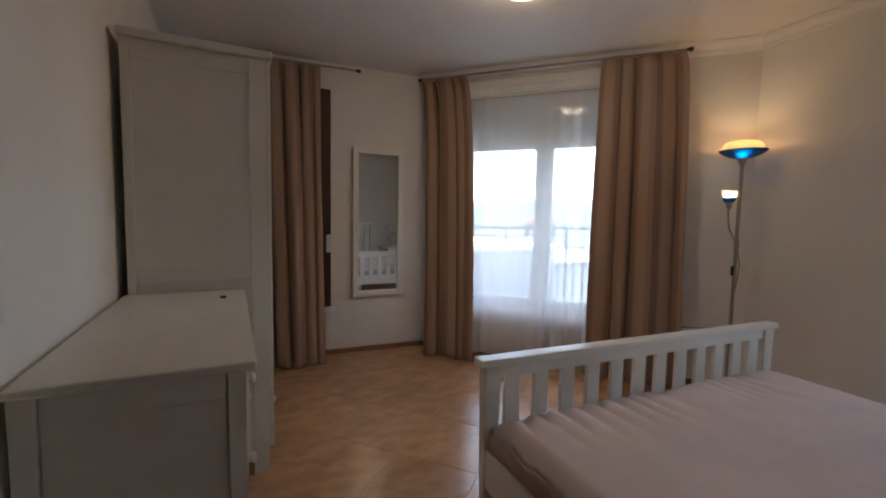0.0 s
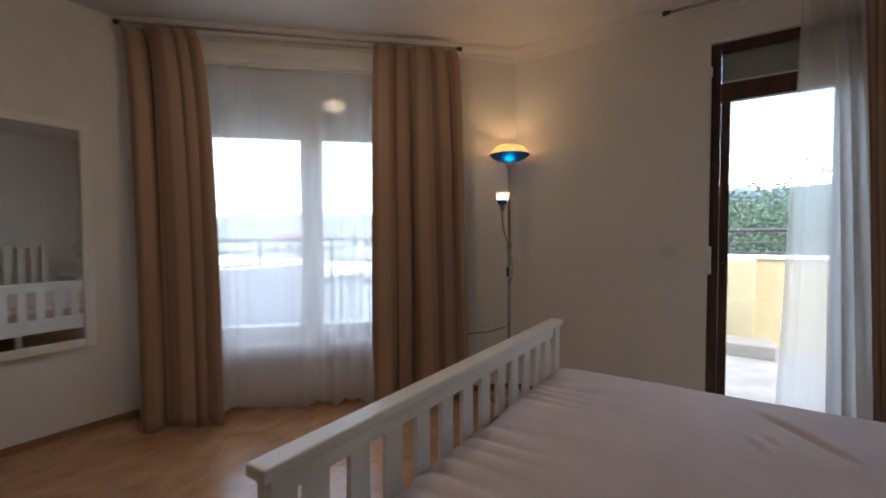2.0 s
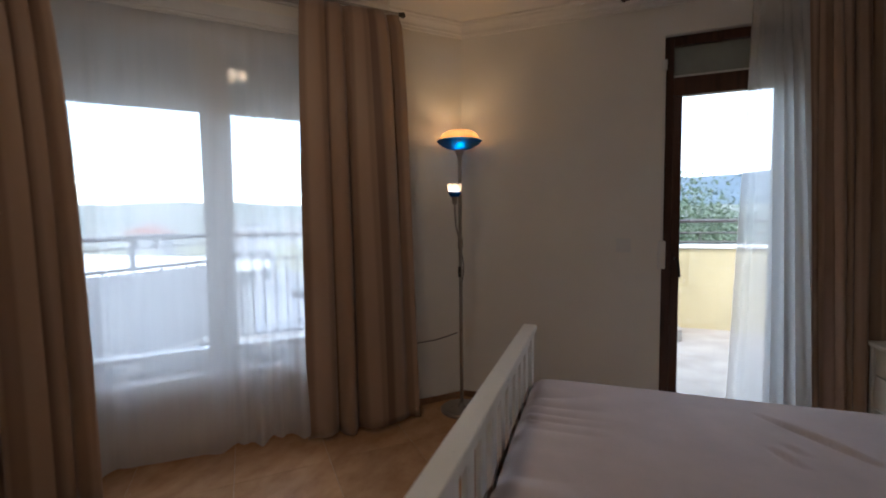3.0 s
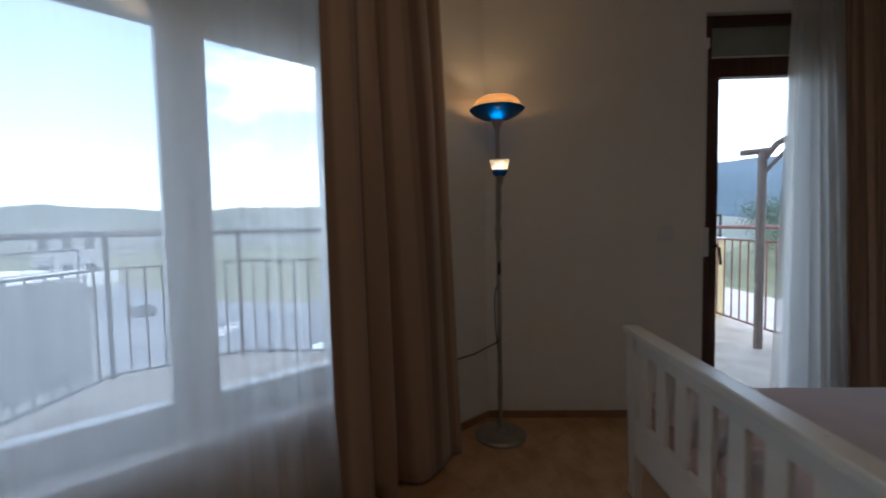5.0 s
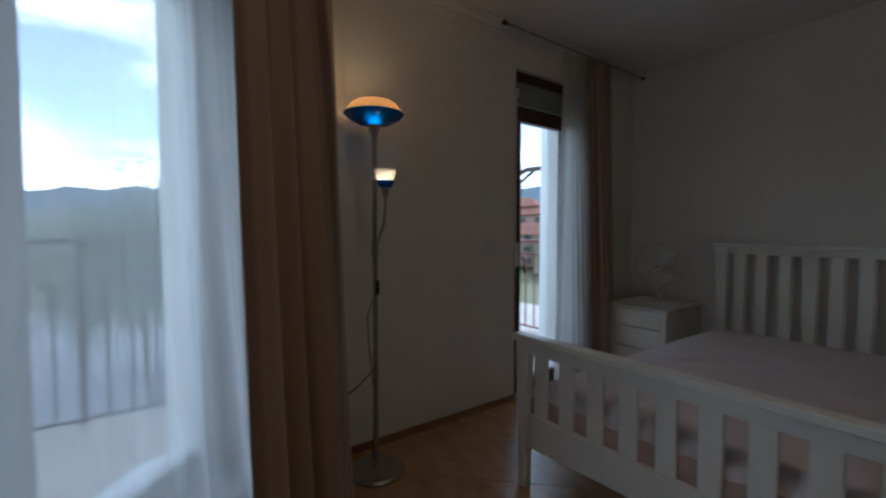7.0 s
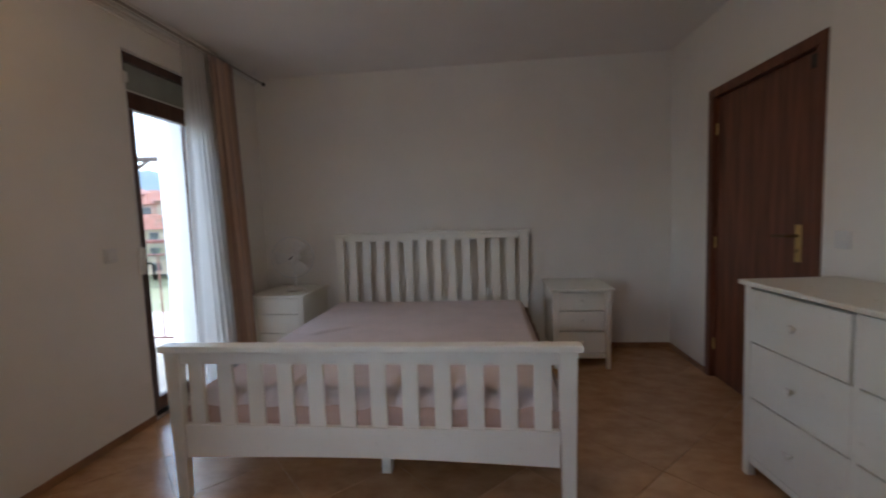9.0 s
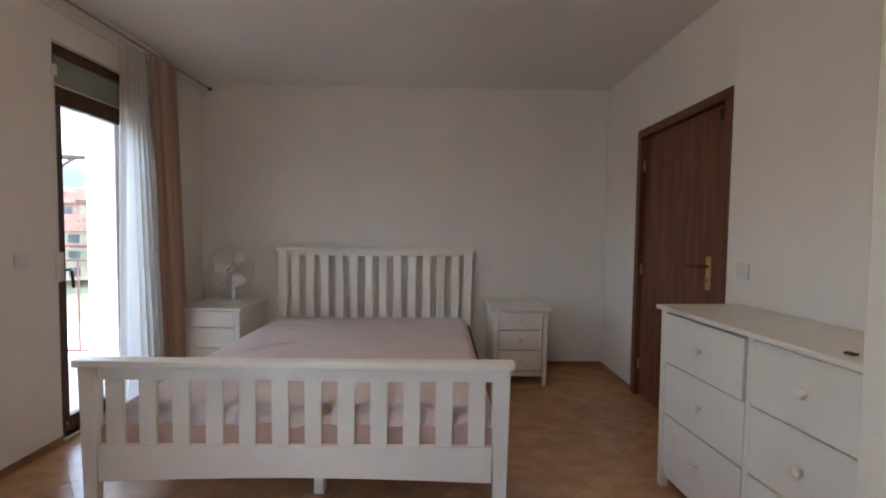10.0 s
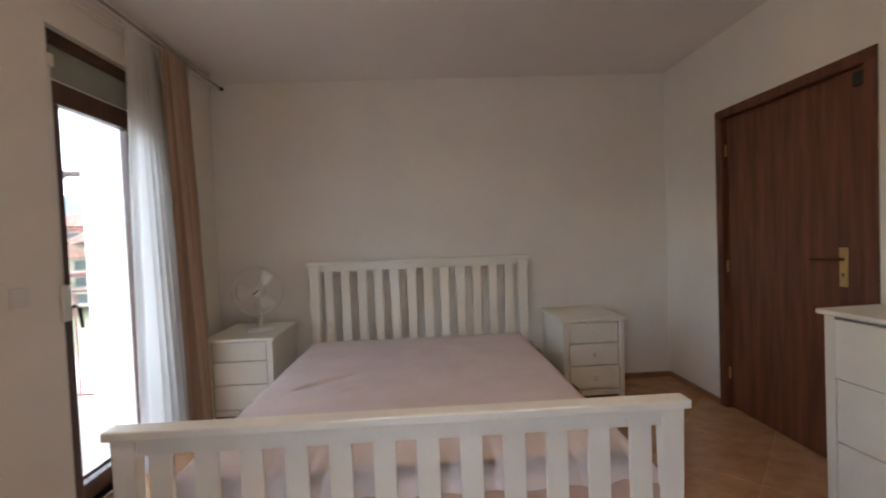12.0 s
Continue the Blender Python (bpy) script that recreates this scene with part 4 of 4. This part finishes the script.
# ---- floor lamp ----
LX, LY = 3.285, 2.057
lamp = thing("floor_lamp", "lit brushed-steel floor lamp with blue glass bowl and small reading arm", "floor lamp", loc=(LX, LY, 0))
part("base", lathe([(0, 0), (0.14, 0), (0.142, 0.012), (0.13, 0.022), (0.03, 0.028), (0.018, 0.05), (0, 0.05)], 36), CHROME, lamp)
part("pole", tube([(0, 0, 0.03), (0, 0, 0.9), (0, 0, 1.69)], 0.0115, 14), CHROME, lamp)
part("cup", lathe([(0.012, 1.66), (0.016, 1.68), (0.026, 1.705), (0.034, 1.722), (0.012, 1.723)], 24), CHROME, lamp)
bowl = part("bowl", lathe([(0.0, 1.722), (0.04, 1.724), (0.085, 1.736), (0.122, 1.755), (0.143, 1.775), (0.146, 1.779), (0.140, 1.778), (0.116, 1.760), (0.08, 1.742), (0.04, 1.730), (0.0, 1.728)], 44), BLUEGLASS, lamp, "blue glass uplighter bowl", smooth=True)
part("diffuser", lathe([(0.132, 1.777), (0.126, 1.800), (0.110, 1.824), (0.088, 1.838), (0.086, 1.836), (0.108, 1.822), (0.123, 1.799), (0.129, 1.777), (0.132, 1.777)], 32), sheer_mat("opal_glass", 0.5, (0.74, 0.50, 0.28, 1)), bowl, "opal glass diffuser ring", smooth=True)
part("bulb", lathe([(0, 1.734), (0.020, 1.738), (0.028, 1.748), (0.028, 1.760), (0.018, 1.769), (0, 1.772)], 20), glow_mat("lamp_glow", (1.0, 0.62, 0.28), LAMP_GLOW), bowl, "glowing warm bulb", smooth=True)
part("reading_cup", lathe([(0.014, 1.412), (0.024, 1.418), (0.035, 1.434), (0.040, 1.447), (0.042, 1.446), (0.037, 1.432), (0.026, 1.415)], 28, at=(-0.11, 0, 0)), BLUEGLASS, lamp, "blue glass cup of the reading light", smooth=True)
d = Vector((-0.11, 0.0, 0))
part("reading_arm", tube([(0, 0, 1.13), (d.x * 0.3, d.y * 0.3, 1.16), (d.x * 0.85, d.y * 0.85, 1.24), (d.x, d.y, 1.33), (d.x, d.y, 1.40)], 0.006, 8), CHROME, lamp)
part("collar", lathe([(0.012, 1.08), (0.017, 1.09), (0.017, 1.15), (0.012, 1.16)], 16), CHROME, lamp)
part("socket", lathe([(0.0, 1.37), (0.012, 1.37), (0.016, 1.385), (0.022, 1.43), (0.0, 1.43)], 18, at=(d.x, d.y, 0)), CHROME, lamp)
sh = part("reading_shade", lathe([(0.018, 1.425), (0.030, 1.44), (0.042, 1.465), (0.048, 1.492), (0.049, 1.497), (0.045, 1.495), (0.039, 1.467), (0.027, 1.444), (0.018, 1.43)], 28, at=(d.x, d.y, 0)), sheer_mat("frosted_glass", 0.15), lamp, "small frosted glass shade", smooth=True)
part("reading_bulb", lathe([(0, 1.44), (0.016, 1.446), (0.021, 1.465), (0.016, 1.482), (0, 1.488)], 14, at=(d.x, d.y, 0)), glow_mat("small_bulb_glow", (1.0, 0.72, 0.44), 5.0), sh, "glowing small bulb")
part("cable", tube([(0.014, 0.0, 1.08), (0.03, -0.012, 0.98), (0.022, -0.01, 0.90), (0.05, 0.02, 0.78), (0.03, 0.02, 0.62), (0.02, 0.0, 0.4), (0.014, 0.01, 0.06)], 0.003, 6), BLACK, lamp, "thin dark cable")
part("dimmer", box(-0.034, -0.016, -0.008, 0.008, 0.90, 0.97, 0.004), BLACK, lamp, "dark inline dimmer")
wire = thing("power_cable", "thin dark cable hanging from the wall socket to the lamp", "cable")
part("cord", tube([(2.99, SUM - 2.99 - 0.04, 0.62), (3.02, 2.50, 0.52), (3.10, 2.36, 0.47), (3.19, 2.2, 0.49), (LX - 0.02, LY + 0.02, 0.53)], 0.0035, 6), IRON, wire)
so = thing("wall_socket", "white plastic wall socket below the curtain", "socket")
ob = part("plate", box(-0.04, 0.04, -0.012, -0.001, 0.58, 0.66, 0.003), PLASTIC, so)
so.matrix_basis = BAY @ Matrix.Translation((2.02, 0, 0))

# ---- ceiling lamp ----
cl_ = thing("ceiling_lamp", "lit round ceiling lamp with a frosted warm glass dome", "ceiling lamp", loc=(1.54, 2.19, 0))
part("canopy", lathe([(0, H - 0.001), (0.15, H - 0.001), (0.152, H - 0.015), (0.145, H - 0.022), (0, H - 0.022)], 36), PLASTIC, cl_)
part("dome", lathe([(0.135, H - 0.023), (0.13, H - 0.045), (0.105, H - 0.068), (0.06, H - 0.084), (0, H - 0.088)], 36), glow_mat("ceiling_glow", (1.0, 0.72, 0.46), CEIL_GLOW), cl_, "glowing frosted glass dome", smooth=True)


# ---- outside: terrace ----
TZ = -0.03
structure(part("terrace_floor", prism([(XE + 0.02, -1.0), (6.3, -1.0), (6.3, 2.3), (4.95, 2.3), (4.95, 4.4), (4.3, 5.15), (3.0, 5.15), (1.2, 5.15), (1.2, YN + T), (NW[0] + 0.2, YN + T), (XE + T, NE[1] + 0.1), (XE + T, -1.0)], TZ - 0.25, TZ), STONE), "pale tiled terrace around the bay")
structure(part("terrace_lower", box(3.9, 10.5, -3.6, -1.001, -0.6, -0.30, 0.01), PALEROOF), "pale flat roof below the terrace railing")
structure(part("parapet", box(6.3, 6.5, -1.0, 1.1, TZ - 0.3, 0.92, 0.01), YELLOW), "yellow rendered terrace parapet")
structure(part("parapet", box(6.02, 6.299, 0.50, 1.05, TZ, 0.915, 0.01), YELLOW), "yellow rendered pier against the parapet")
structure(part("parapet_coping", box(6.27, 6.53, -1.0, 1.12, 0.921, 0.96, 0.008), COPING), "pale stone coping of the parapet")
structure(part("terrace_step", box(5.62, 6.015, 0.35, 1.02, TZ, TZ + 0.13, 0.01), STONE), "pale stone step at the parapet")
structure(part("wall_outside", box(XE + T, 4.36, -1.2, -0.40, TZ - 0.3, 3.0), WHITEOUT), "white rendered outer wall beside the balcony door")


def railing(pts, label, mat_, h=1.05, gap=0.13, z=TZ, mid=True, bottom=0.09, r=0.009, drop=0.14):
    th = thing("railing", label, "railing")
    for a, b in zip(pts, pts[1:]):
        a, b = Vector((*a, z)), Vector((*b, z))
        n = max(1, round((b - a).length / gap))
        part("handrail", tube([a + Vector((0, 0, h)), b + Vector((0, 0, h))], 0.022, 8), mat_, th)
        if mid:
            part("crossbar", tube([a + Vector((0, 0, h - drop)), b + Vector((0, 0, h - drop))], 0.012, 6), mat_, th)
        part("crossbar", tube([a + Vector((0, 0, bottom)), b + Vector((0, 0, bottom))], 0.012, 6), mat_, th)
        for i in range(n + 1):
            p = a + (b - a) * i / n
            post = i % 8 == 0 or i == n
            part("post" if post else "baluster", tube([p + Vector((0, 0, 0 if post else bottom)), p + Vector((0, 0, h if post or not mid else h - drop))], 0.018 if post else r, 6), mat_, th)
    return th


railing([(4.40, -0.82), (6.28, -0.82)], "rust-red painted metal railing at the terrace edge", RAILRED, h=1.12)
railing([(6.25, 1.12), (6.25, 2.25), (4.9, 2.25), (4.9, 4.35), (4.25, 5.08), (1.3, 5.08)], "grey metal balcony railing before the bay window", IRON, h=1.18, drop=0.275, bottom=0.04)
screen = thing("balcony_screen", "grey sheet screen fixed along the balcony railing", "screen")
part("sheet", box(1.3, 4.03, 5.050, 5.062, 0.10, 0.845, 0.003), SCREENGREY, screen)
for x in (1.6, 2.4, 3.2, 3.98):
    part("tie", box(x - 0.012, x + 0.012, 5.046, 5.0505, 0.80, 0.87, 0.001), PLASTIC, screen)
railing([(6.4, -1.0), (6.4, 1.1)], "dark metal rail on the yellow parapet", IRON, h=0.28, z=0.96, gap=0.9, mid=True, bottom=0.03)

# curved pergola post
pg = thing("pergola_post", "weathered grey curved post frame on the terrace", "post")
part("post", tube([(4.98, -0.50, TZ), (4.98, -0.50, 1.0), (4.97, -0.50, 1.80)], 0.036, 10), GREYPOST, pg)
part("arch", tube([(4.97, -0.50, 1.70), (4.90, -0.57, 1.84), (4.80, -0.67, 1.92), (4.62, -0.85, 1.94), (4.34, -1.13, 1.93)], 0.026, 8), GREYPOST, pg)
part("brace", tube([(4.97, -0.50, 1.58), (4.86, -0.61, 1.76), (4.74, -0.73, 1.91)], 0.018, 8), GREYPOST, pg)
part("beam", tube([(5.09, -0.38, 1.79), (4.93, -0.54, 1.79)], 0.028, 8), GREYPOST, pg)
part("stay", tube([(4.86, -0.61, 1.88), (4.80, -0.62, 1.62)], 0.006, 6), GREYPOST, pg)

# ---- outside: ground, roads, hills ----
GZ = -9.0
bm = bmesh.new()
R = [0, 30, 80, 200, 500, 1200, 3500]
rings = []
for r in R[1:]:
    rings.append([bm.verts.new((r * math.cos(2 * math.pi * i / 64), r * math.sin(2 * math.pi * i / 64), GZ)) for i in range(64)])
c = bm.verts.new((0, 0, GZ))
for i in range(64):
    bm.faces.new((c, rings[0][i], rings[0][(i + 1) % 64]))
    for a, b in zip(rings, rings[1:]):
        bm.faces.new((a[i], b[i], b[(i + 1) % 64], a[(i + 1) % 64]))
structure(part("ground", bm, GRASS), "dry green ground around the building")
structure(part("road", prism([(26, -3), (48, -4), (76, 10), (77, 22), (57, 23), (60, 40), (80, 68), (54, 60), (31, 32), (26, 16)], GZ, GZ + 0.02), ASPHALT), "grey asphalt car park below the terrace")
structure(part("road", prism([(10, -60), (20, -60), (24, -8), (14, -4)], GZ, GZ + 0.02), ASPHALT), "grey asphalt road below the terrace")
structure(part("pavement", prism([(20, -3), (25.9, -3), (25.9, 16), (20, 16)], GZ, GZ + 0.12), STONE), "pale pavement along the building")


def hills(name, r, az0, az1, h0, h1, mat_, label, seed, base=GZ):
    """A ridge of land seen along the horizon, with depth."""
    bm = bmesh.new()
    n, k = 90, 5
    grid = []
    for i in range(n + 1):
        a = radians(az0 + (az1 - az0) * i / n)
        f = math.sin(math.pi * i / n) ** 0.5
        hgt = h0 + (h1 - h0) * (0.5 + 0.5 * noise.noise(Vector((i * 0.055, seed, 0)))) + 0.06 * h1 * noise.noise(Vector((i * 0.5, seed, 4)))
        row = []
        for j in range(k + 1):
            s = j / k
            rr = r * (1 + 0.5 * s)
            row.append(bm.verts.new((rr * math.cos(a), rr * math.sin(a), base - 1 + (hgt * f + 1) * math.sin(s * math.pi / 2) + (0.04 * hgt * noise.noise(Vector((i * 0.3, j, seed))) if j < k else 0))))
        grid.append(row)
    for a, b in zip(grid, grid[1:]):
        for j in range(k):
            bm.faces.new((a[j], a[j + 1], b[j + 1], b[j]))
    return structure(part(name, bm, mat_, smooth=True), label)


hills("backdrop", 260, -40, 95, 20, 37, HILL_HAZE, "low wooded hills beyond the car park, haze in their colour", 3)
hills("backdrop", 1100, -100, 30, 120, 235, FARHILL_HAZE, "distant mountain range, haze blue put into its colour", 9)


def tree(x, y, h, seed):
    rnd = random.Random(seed)
    th = thing("tree", "leafy green tree beyond the terrace", "tree", "trees")
    th.matrix_basis = pose(x, y, GZ)
    bm = bmesh.new()
    tube([(0, 0, 0), (0.1, 0.05, h * 0.3), (0.0, 0.1, h * 0.65)], 0.16, 7, bm)
    limbs = []
    for k in range(7):
        a, z = rnd.uniform(0, 6.28), h * rnd.uniform(0.3, 0.6)
        e = Vector((math.cos(a) * h * 0.22, math.sin(a) * h * 0.22, z + h * rnd.uniform(0.1, 0.25)))
        tube([(0, 0.05, z), e * 0.5 + Vector((0, 0, z * 0.55)), e], 0.05, 5, bm)
        limbs.append(e)
    part("trunk", bm, BARK, th)
    bm = bmesh.new()
    for k in range(9000):
        e = rnd.choice(limbs + [Vector((0, 0, h * 0.8))])
        p = e + Vector((rnd.gauss(0, h * 0.10), rnd.gauss(0, h * 0.10), rnd.gauss(0, h * 0.09)))
        s = rnd.uniform(0.06, 0.13)
        q = Euler((rnd.uniform(0, 3), rnd.uniform(0, 3), rnd.uniform(0, 3))).to_matrix()
        vs = [bm.verts.new(p + q @ Vector(c) * s) for c in ((-1, 0, 0), (0, -0.6, 0.15), (1, 0, 0), (0, 0.6, 0.15))]
        bm.faces.new(vs)
    part("crown", bm, LEAF_HAZE, th)
    return th


first = tree(24, -1.5, 12.5, 1)
for i, (x, y, s) in enumerate(((27, 0.5, 1.05), (30, -3.5, 1.1), (33, 2.5, 1.0), (38, -1, 1.1), (40, 6, 1.0), (46, -9, 1.0), (62, -48, 1.1), (74, -52, 1.2), (80, -34, 1.1), (56, -64, 1.0))):
    copy_thing(first, pose(x, y, GZ, 0, 0, 57 * i) @ Matrix.Scale(s, 4))


def car(x, y, rz, paint, label):
    th = thing("car", label, "car", "parked cars")
    bm = bmesh.new()
    prof = [(-2.1, 0.35), (-2.12, 0.75), (-1.95, 0.95), (-1.55, 1.0), (-1.1, 1.42), (0.35, 1.45), (1.05, 1.0), (1.9, 0.82), (2.1, 0.6), (2.1, 0.35)]
    sides = []
    for yy in (-0.85, 0.85):
        sides.append([bm.verts.new((px, yy * (0.82 if pz > 1.1 else 1.0), pz)) for px, pz in prof])
    bm.faces.new(sides[0])
    bm.faces.new(sides[1][::-1])
    for i in range(len(prof)):
        j = (i + 1) % len(prof)
        bm.faces.new((sides[0][i], sides[0][j], sides[1][j], sides[1][i]))
    body = part("body", bm, paint, th)
    part("windscreen", slab([(0.44, -0.64, 1.43), (1.02, -0.76, 1.03), (1.02, 0.76, 1.03), (0.44, 0.64, 1.43)]), DARKGLASS, body)
    part("rear_window", slab([(-1.17, -0.64, 1.39), (-1.52, -0.76, 1.04), (-1.52, 0.76, 1.04), (-1.17, 0.64, 1.39)]), DARKGLASS, body)
    for s in (-1, 1):
        part("side_window", slab([(-1.05, s * 0.715, 1.37), (-1.4, s * 0.86, 1.02), (0.9, s * 0.86, 1.02), (0.32, s * 0.715, 1.38)]), DARKGLASS, body)
        for wx in (-1.3, 1.3):
            m = Matrix.Translation((wx, s * 0.80, 0.32)) @ Matrix.Rotation(radians(90), 4, 'X')
            wh = part("wheel", lathe([(0, -0.1), (0.30, -0.1), (0.32, -0.06), (0.32, 0.06), (0.30, 0.1), (0, 0.1)], 18, m=m), RUBBER, th)
            part("rim", lathe([(0, -0.105), (0.2, -0.105), (0.2, 0.105), (0, 0.105)], 14, m=m), CARBLUE, wh)
    th.matrix_basis = pose(x, y, GZ + 0.02, 0, 0, rz)
    return th


def slab(pts, d=0.015):
    """A thin sheet over four corners, standing proud of what it lies on."""
    bm = bmesh.new()
    p = [Vector(q) for q in pts]
    nrm = (p[1] - p[0]).cross(p[2] - p[0]).normalized()
    if nrm.z < 0:
        nrm = -nrm
    lo, hi = [bm.verts.new(q - nrm * d) for q in p], [bm.verts.new(q + nrm * d) for q in p]
    bm.faces.new(lo[::-1])
    bm.faces.new(hi)
    for i in range(4):
        j = (i + 1) % 4
        bm.faces.new((lo[i], lo[j], hi[j], hi[i]))
    return bm


for x, y, rz, paint, lab in ((33.8, 12.0, 108, CARWHITE, "white hatchback parked on the asphalt"), (50.5, 41, 60, CARDARK, "dark car parked on the asphalt"), (58, 40, 55, CARWHITE, "white parked car in the car park"), (47.3, 14.4, 105, CARBLUE, "silver parked car in the car park"), (67, 19.2, 104, CARWHITE, "white parked car in the car park"), (71, 16.5, 104, CARBLUE, "silver parked car in the car park"), (17, -25, 80, CARDARK, "dark car parked on the road"), (19, -31, 80, CARDARK, "dark car parked on the road")):
    car(x, y, rz, paint, lab)


def house(name, x, y, w, d, h, rz, wall_, roof_, label, storeys=3, cols=4, gable=True, z=GZ):
    th = thing(name, label, "building")
    th.matrix_basis = pose(x, y, z, 0, 0, rz)
    part("wall", box(-w / 2, w / 2, -d / 2, d / 2, 0, h), wall_, th)
    if gable:
        bm = bmesh.new()
        e = 0.6
        a = [bm.verts.new(v) for v in ((-w / 2 - e, -d / 2 - e, h), (w / 2 + e, -d / 2 - e, h), (w / 2 + e, d / 2 + e, h), (-w / 2 - e, d / 2 + e, h))]
        b = [bm.verts.new(v) for v in ((-w / 4, 0, h + d * 0.28), (w / 4, 0, h + d * 0.28))]
        for f in ((a[0], a[1], b[1], b[0]), (a[2], a[3], b[0], b[1]), (a[1], a[2], b[1]), (a[3], a[0], b[0]), (a[3], a[2], a[1], a[0])):
            bm.faces.new(f)
        part("roof", bm, roof_, th)
    else:
        part("roof", box(-w / 2 - 0.3, w / 2 + 0.3, -d / 2 - 0.3, d / 2 + 0.3, h, h + 0.3, 0.02), roof_, th)
    for s in range(storeys):
        for k in range(cols):
            zc = h * (s + 0.5) / storeys
            xc = -w / 2 + w * (k + 0.5) / cols
            for yy, sg in ((-d / 2, -1), (d / 2, 1)):
                part("window", box(xc - w / cols * 0.22, xc + w / cols * 0.22, yy - 0.04, yy + 0.04, zc - 0.7, zc + 0.7, 0.01), DARKGLASS, th)
            yc = -d / 2 + d * (k + 0.5) / cols
            for xx in (-w / 2, w / 2):
                part("window", box(xx - 0.04, xx + 0.04, yc - d / cols * 0.22, yc + d / cols * 0.22, zc - 0.7, zc + 0.7, 0.01), DARKGLASS, th)
    return th


for k in range(6):
    structure(part("road_marking", box(37 + k * 1.6, 37.9 + k * 1.6, 25 + 0.1 * k, 26.6 + 0.1 * k, GZ + 0.02, GZ + 0.03), LINEPAINT), "white painted crossing stripes")
wing = house("apartment_wing", 2.0, 16.2, 16.0, 12.0, 9.0, 2, GREYWALL, COPING, "grey flat-roofed neighbouring wing with pale roof edge", 0, 4, gable=False)
railing([(9.7, 10.4), (3.0, 10.2)], "dark metal railing on the neighbouring roof", IRON, h=0.5, z=0.3, gap=0.6, mid=False)
hills("hillside", 80, -78, -30, 10, 13, GRASS, "grassy slope under the town", 5)
CREAM, OCHRE = mat("cream_facade", (0.32, 0.26, 0.19), 0.9, var=0.06, scale=0.6), mat("ochre_facade", (0.36, 0.20, 0.07), 0.9, var=0.06, scale=0.6)
TOWN = ((-46.5, 90, 11), (-49.6, 87, 9), (-52.4, 91, 10), (-55.6, 88, 12), (-48, 101, 12), (-51, 100, 9), (-54, 103, 11), (-58.5, 99, 10), (-45, 106, 10), (-49.5, 113, 13), (-53, 115, 11), (-56.5, 113, 10))
for i, (az, r, w) in enumerate(TOWN):
    up = 10.0 * math.sin((r / 80 - 1) * math.pi) - 0.8
    kind = (FACADE, CREAM, FACADE, OCHRE)[i % 4]
    tint = ("pink", "cream", "pink", "ochre")[i % 4]
    house("house", r * math.cos(radians(az)), r * math.sin(radians(az)), w, 8.5, 6.6 + 0.9 * (i % 3), az + 70 + 17 * (i % 4), kind, ROOF, tint + " rendered house with red tiled roof on the slope", 3, 3, z=GZ + up)
house("house", 47, 66.1, 4.6, 5.0, 9.2, 35, GREYWALL, ROOF, "small grey house with a pointed red roof", 3, 2)
house("house", 57.7, 56.8, 7.0, 5.0, 10.4, -45, GREYWALL, GREYWALL, "grey flat-roofed block beyond the car park", 3, 3, gable=False)
house("house", 210, 165, 46, 16, 11, 30, GREYWALL, ROOF, "far long grey building", 2, 8, gable=False)
house("house", 190, 40, 30, 14, 6, 10, WHITEOUT, COPING, "low white far shed", 1, 4, gable=False)

# ---- floor of large tiles laid on the diagonal ----
floor = structure(part("floor", prism([(XW - T - 0.1, YS - 0.02), (XE + 0.02, YS - 0.02), (NE[0] + 0.02, NE[1] + 0.02), (NW[0] + 0.02, NW[1] + 0.02), (XW - T - 0.1, YN + 0.02)], -0.05, -0.0022), GROUT), "glossy terracotta-beige ceramic tiles laid diagonally")


def clip(poly, a, b):
    """The part of a polygon to the left of the line from a to b."""
    out = []
    side = [(b[0] - a[0]) * (p[1] - a[1]) - (b[1] - a[1]) * (p[0] - a[0]) for p in poly]
    for i in range(len(poly)):
        j = (i + 1) % len(poly)
        if side[i] >= 0:
            out.append(poly[i])
        if side[i] * side[j] < 0:
            t_ = side[i] / (side[i] - side[j])
            out.append((poly[i][0] + t_ * (poly[j][0] - poly[i][0]), poly[i][1] + t_ * (poly[j][1] - poly[i][1])))
    return out


STEP, JOINT = 0.4605, 0.0013
for i in range(-8, 16):
    for j in range(-12, 12):
        p0, q0 = 3.72 / 1.41421 + i * STEP, -1.36 / 1.41421 + j * STEP
        corners = [(p0 + JOINT, q0 + JOINT), (p0 + STEP - JOINT, q0 + JOINT), (p0 + STEP - JOINT, q0 + STEP - JOINT), (p0 + JOINT, q0 + STEP - JOINT)]
        poly = [((p + q) / 1.41421, (p - q) / 1.41421) for p, q in corners][::-1]
        for a, b in zip(ROOM, ROOM[1:] + ROOM[:1]):
            poly = clip(poly, a, b)
            if len(poly) < 3:
                break
        if len(poly) < 3:
            continue
        cx, cy = sum(p[0] for p in poly) / len(poly), sum(p[1] for p in poly) / len(poly)
        bm = bmesh.new()
        lo = [bm.verts.new((x, y, -0.006)) for x, y in poly]
        hi = [bm.verts.new((x, y, -0.0012)) for x, y in poly]
        tp_ = [bm.verts.new((cx + (x - cx) * 0.9965, cy + (y - cy) * 0.9965, 0.0)) for x, y in poly]
        n = len(poly)
        bm.faces.new(tp_)
        for k in range(n):
            bm.faces.new((lo[k], lo[(k + 1) % n], hi[(k + 1) % n], hi[k]))
            bm.faces.new((hi[k], hi[(k + 1) % n], tp_[(k + 1) % n], tp_[k]))
        part("tile", bm, TILE, floor)
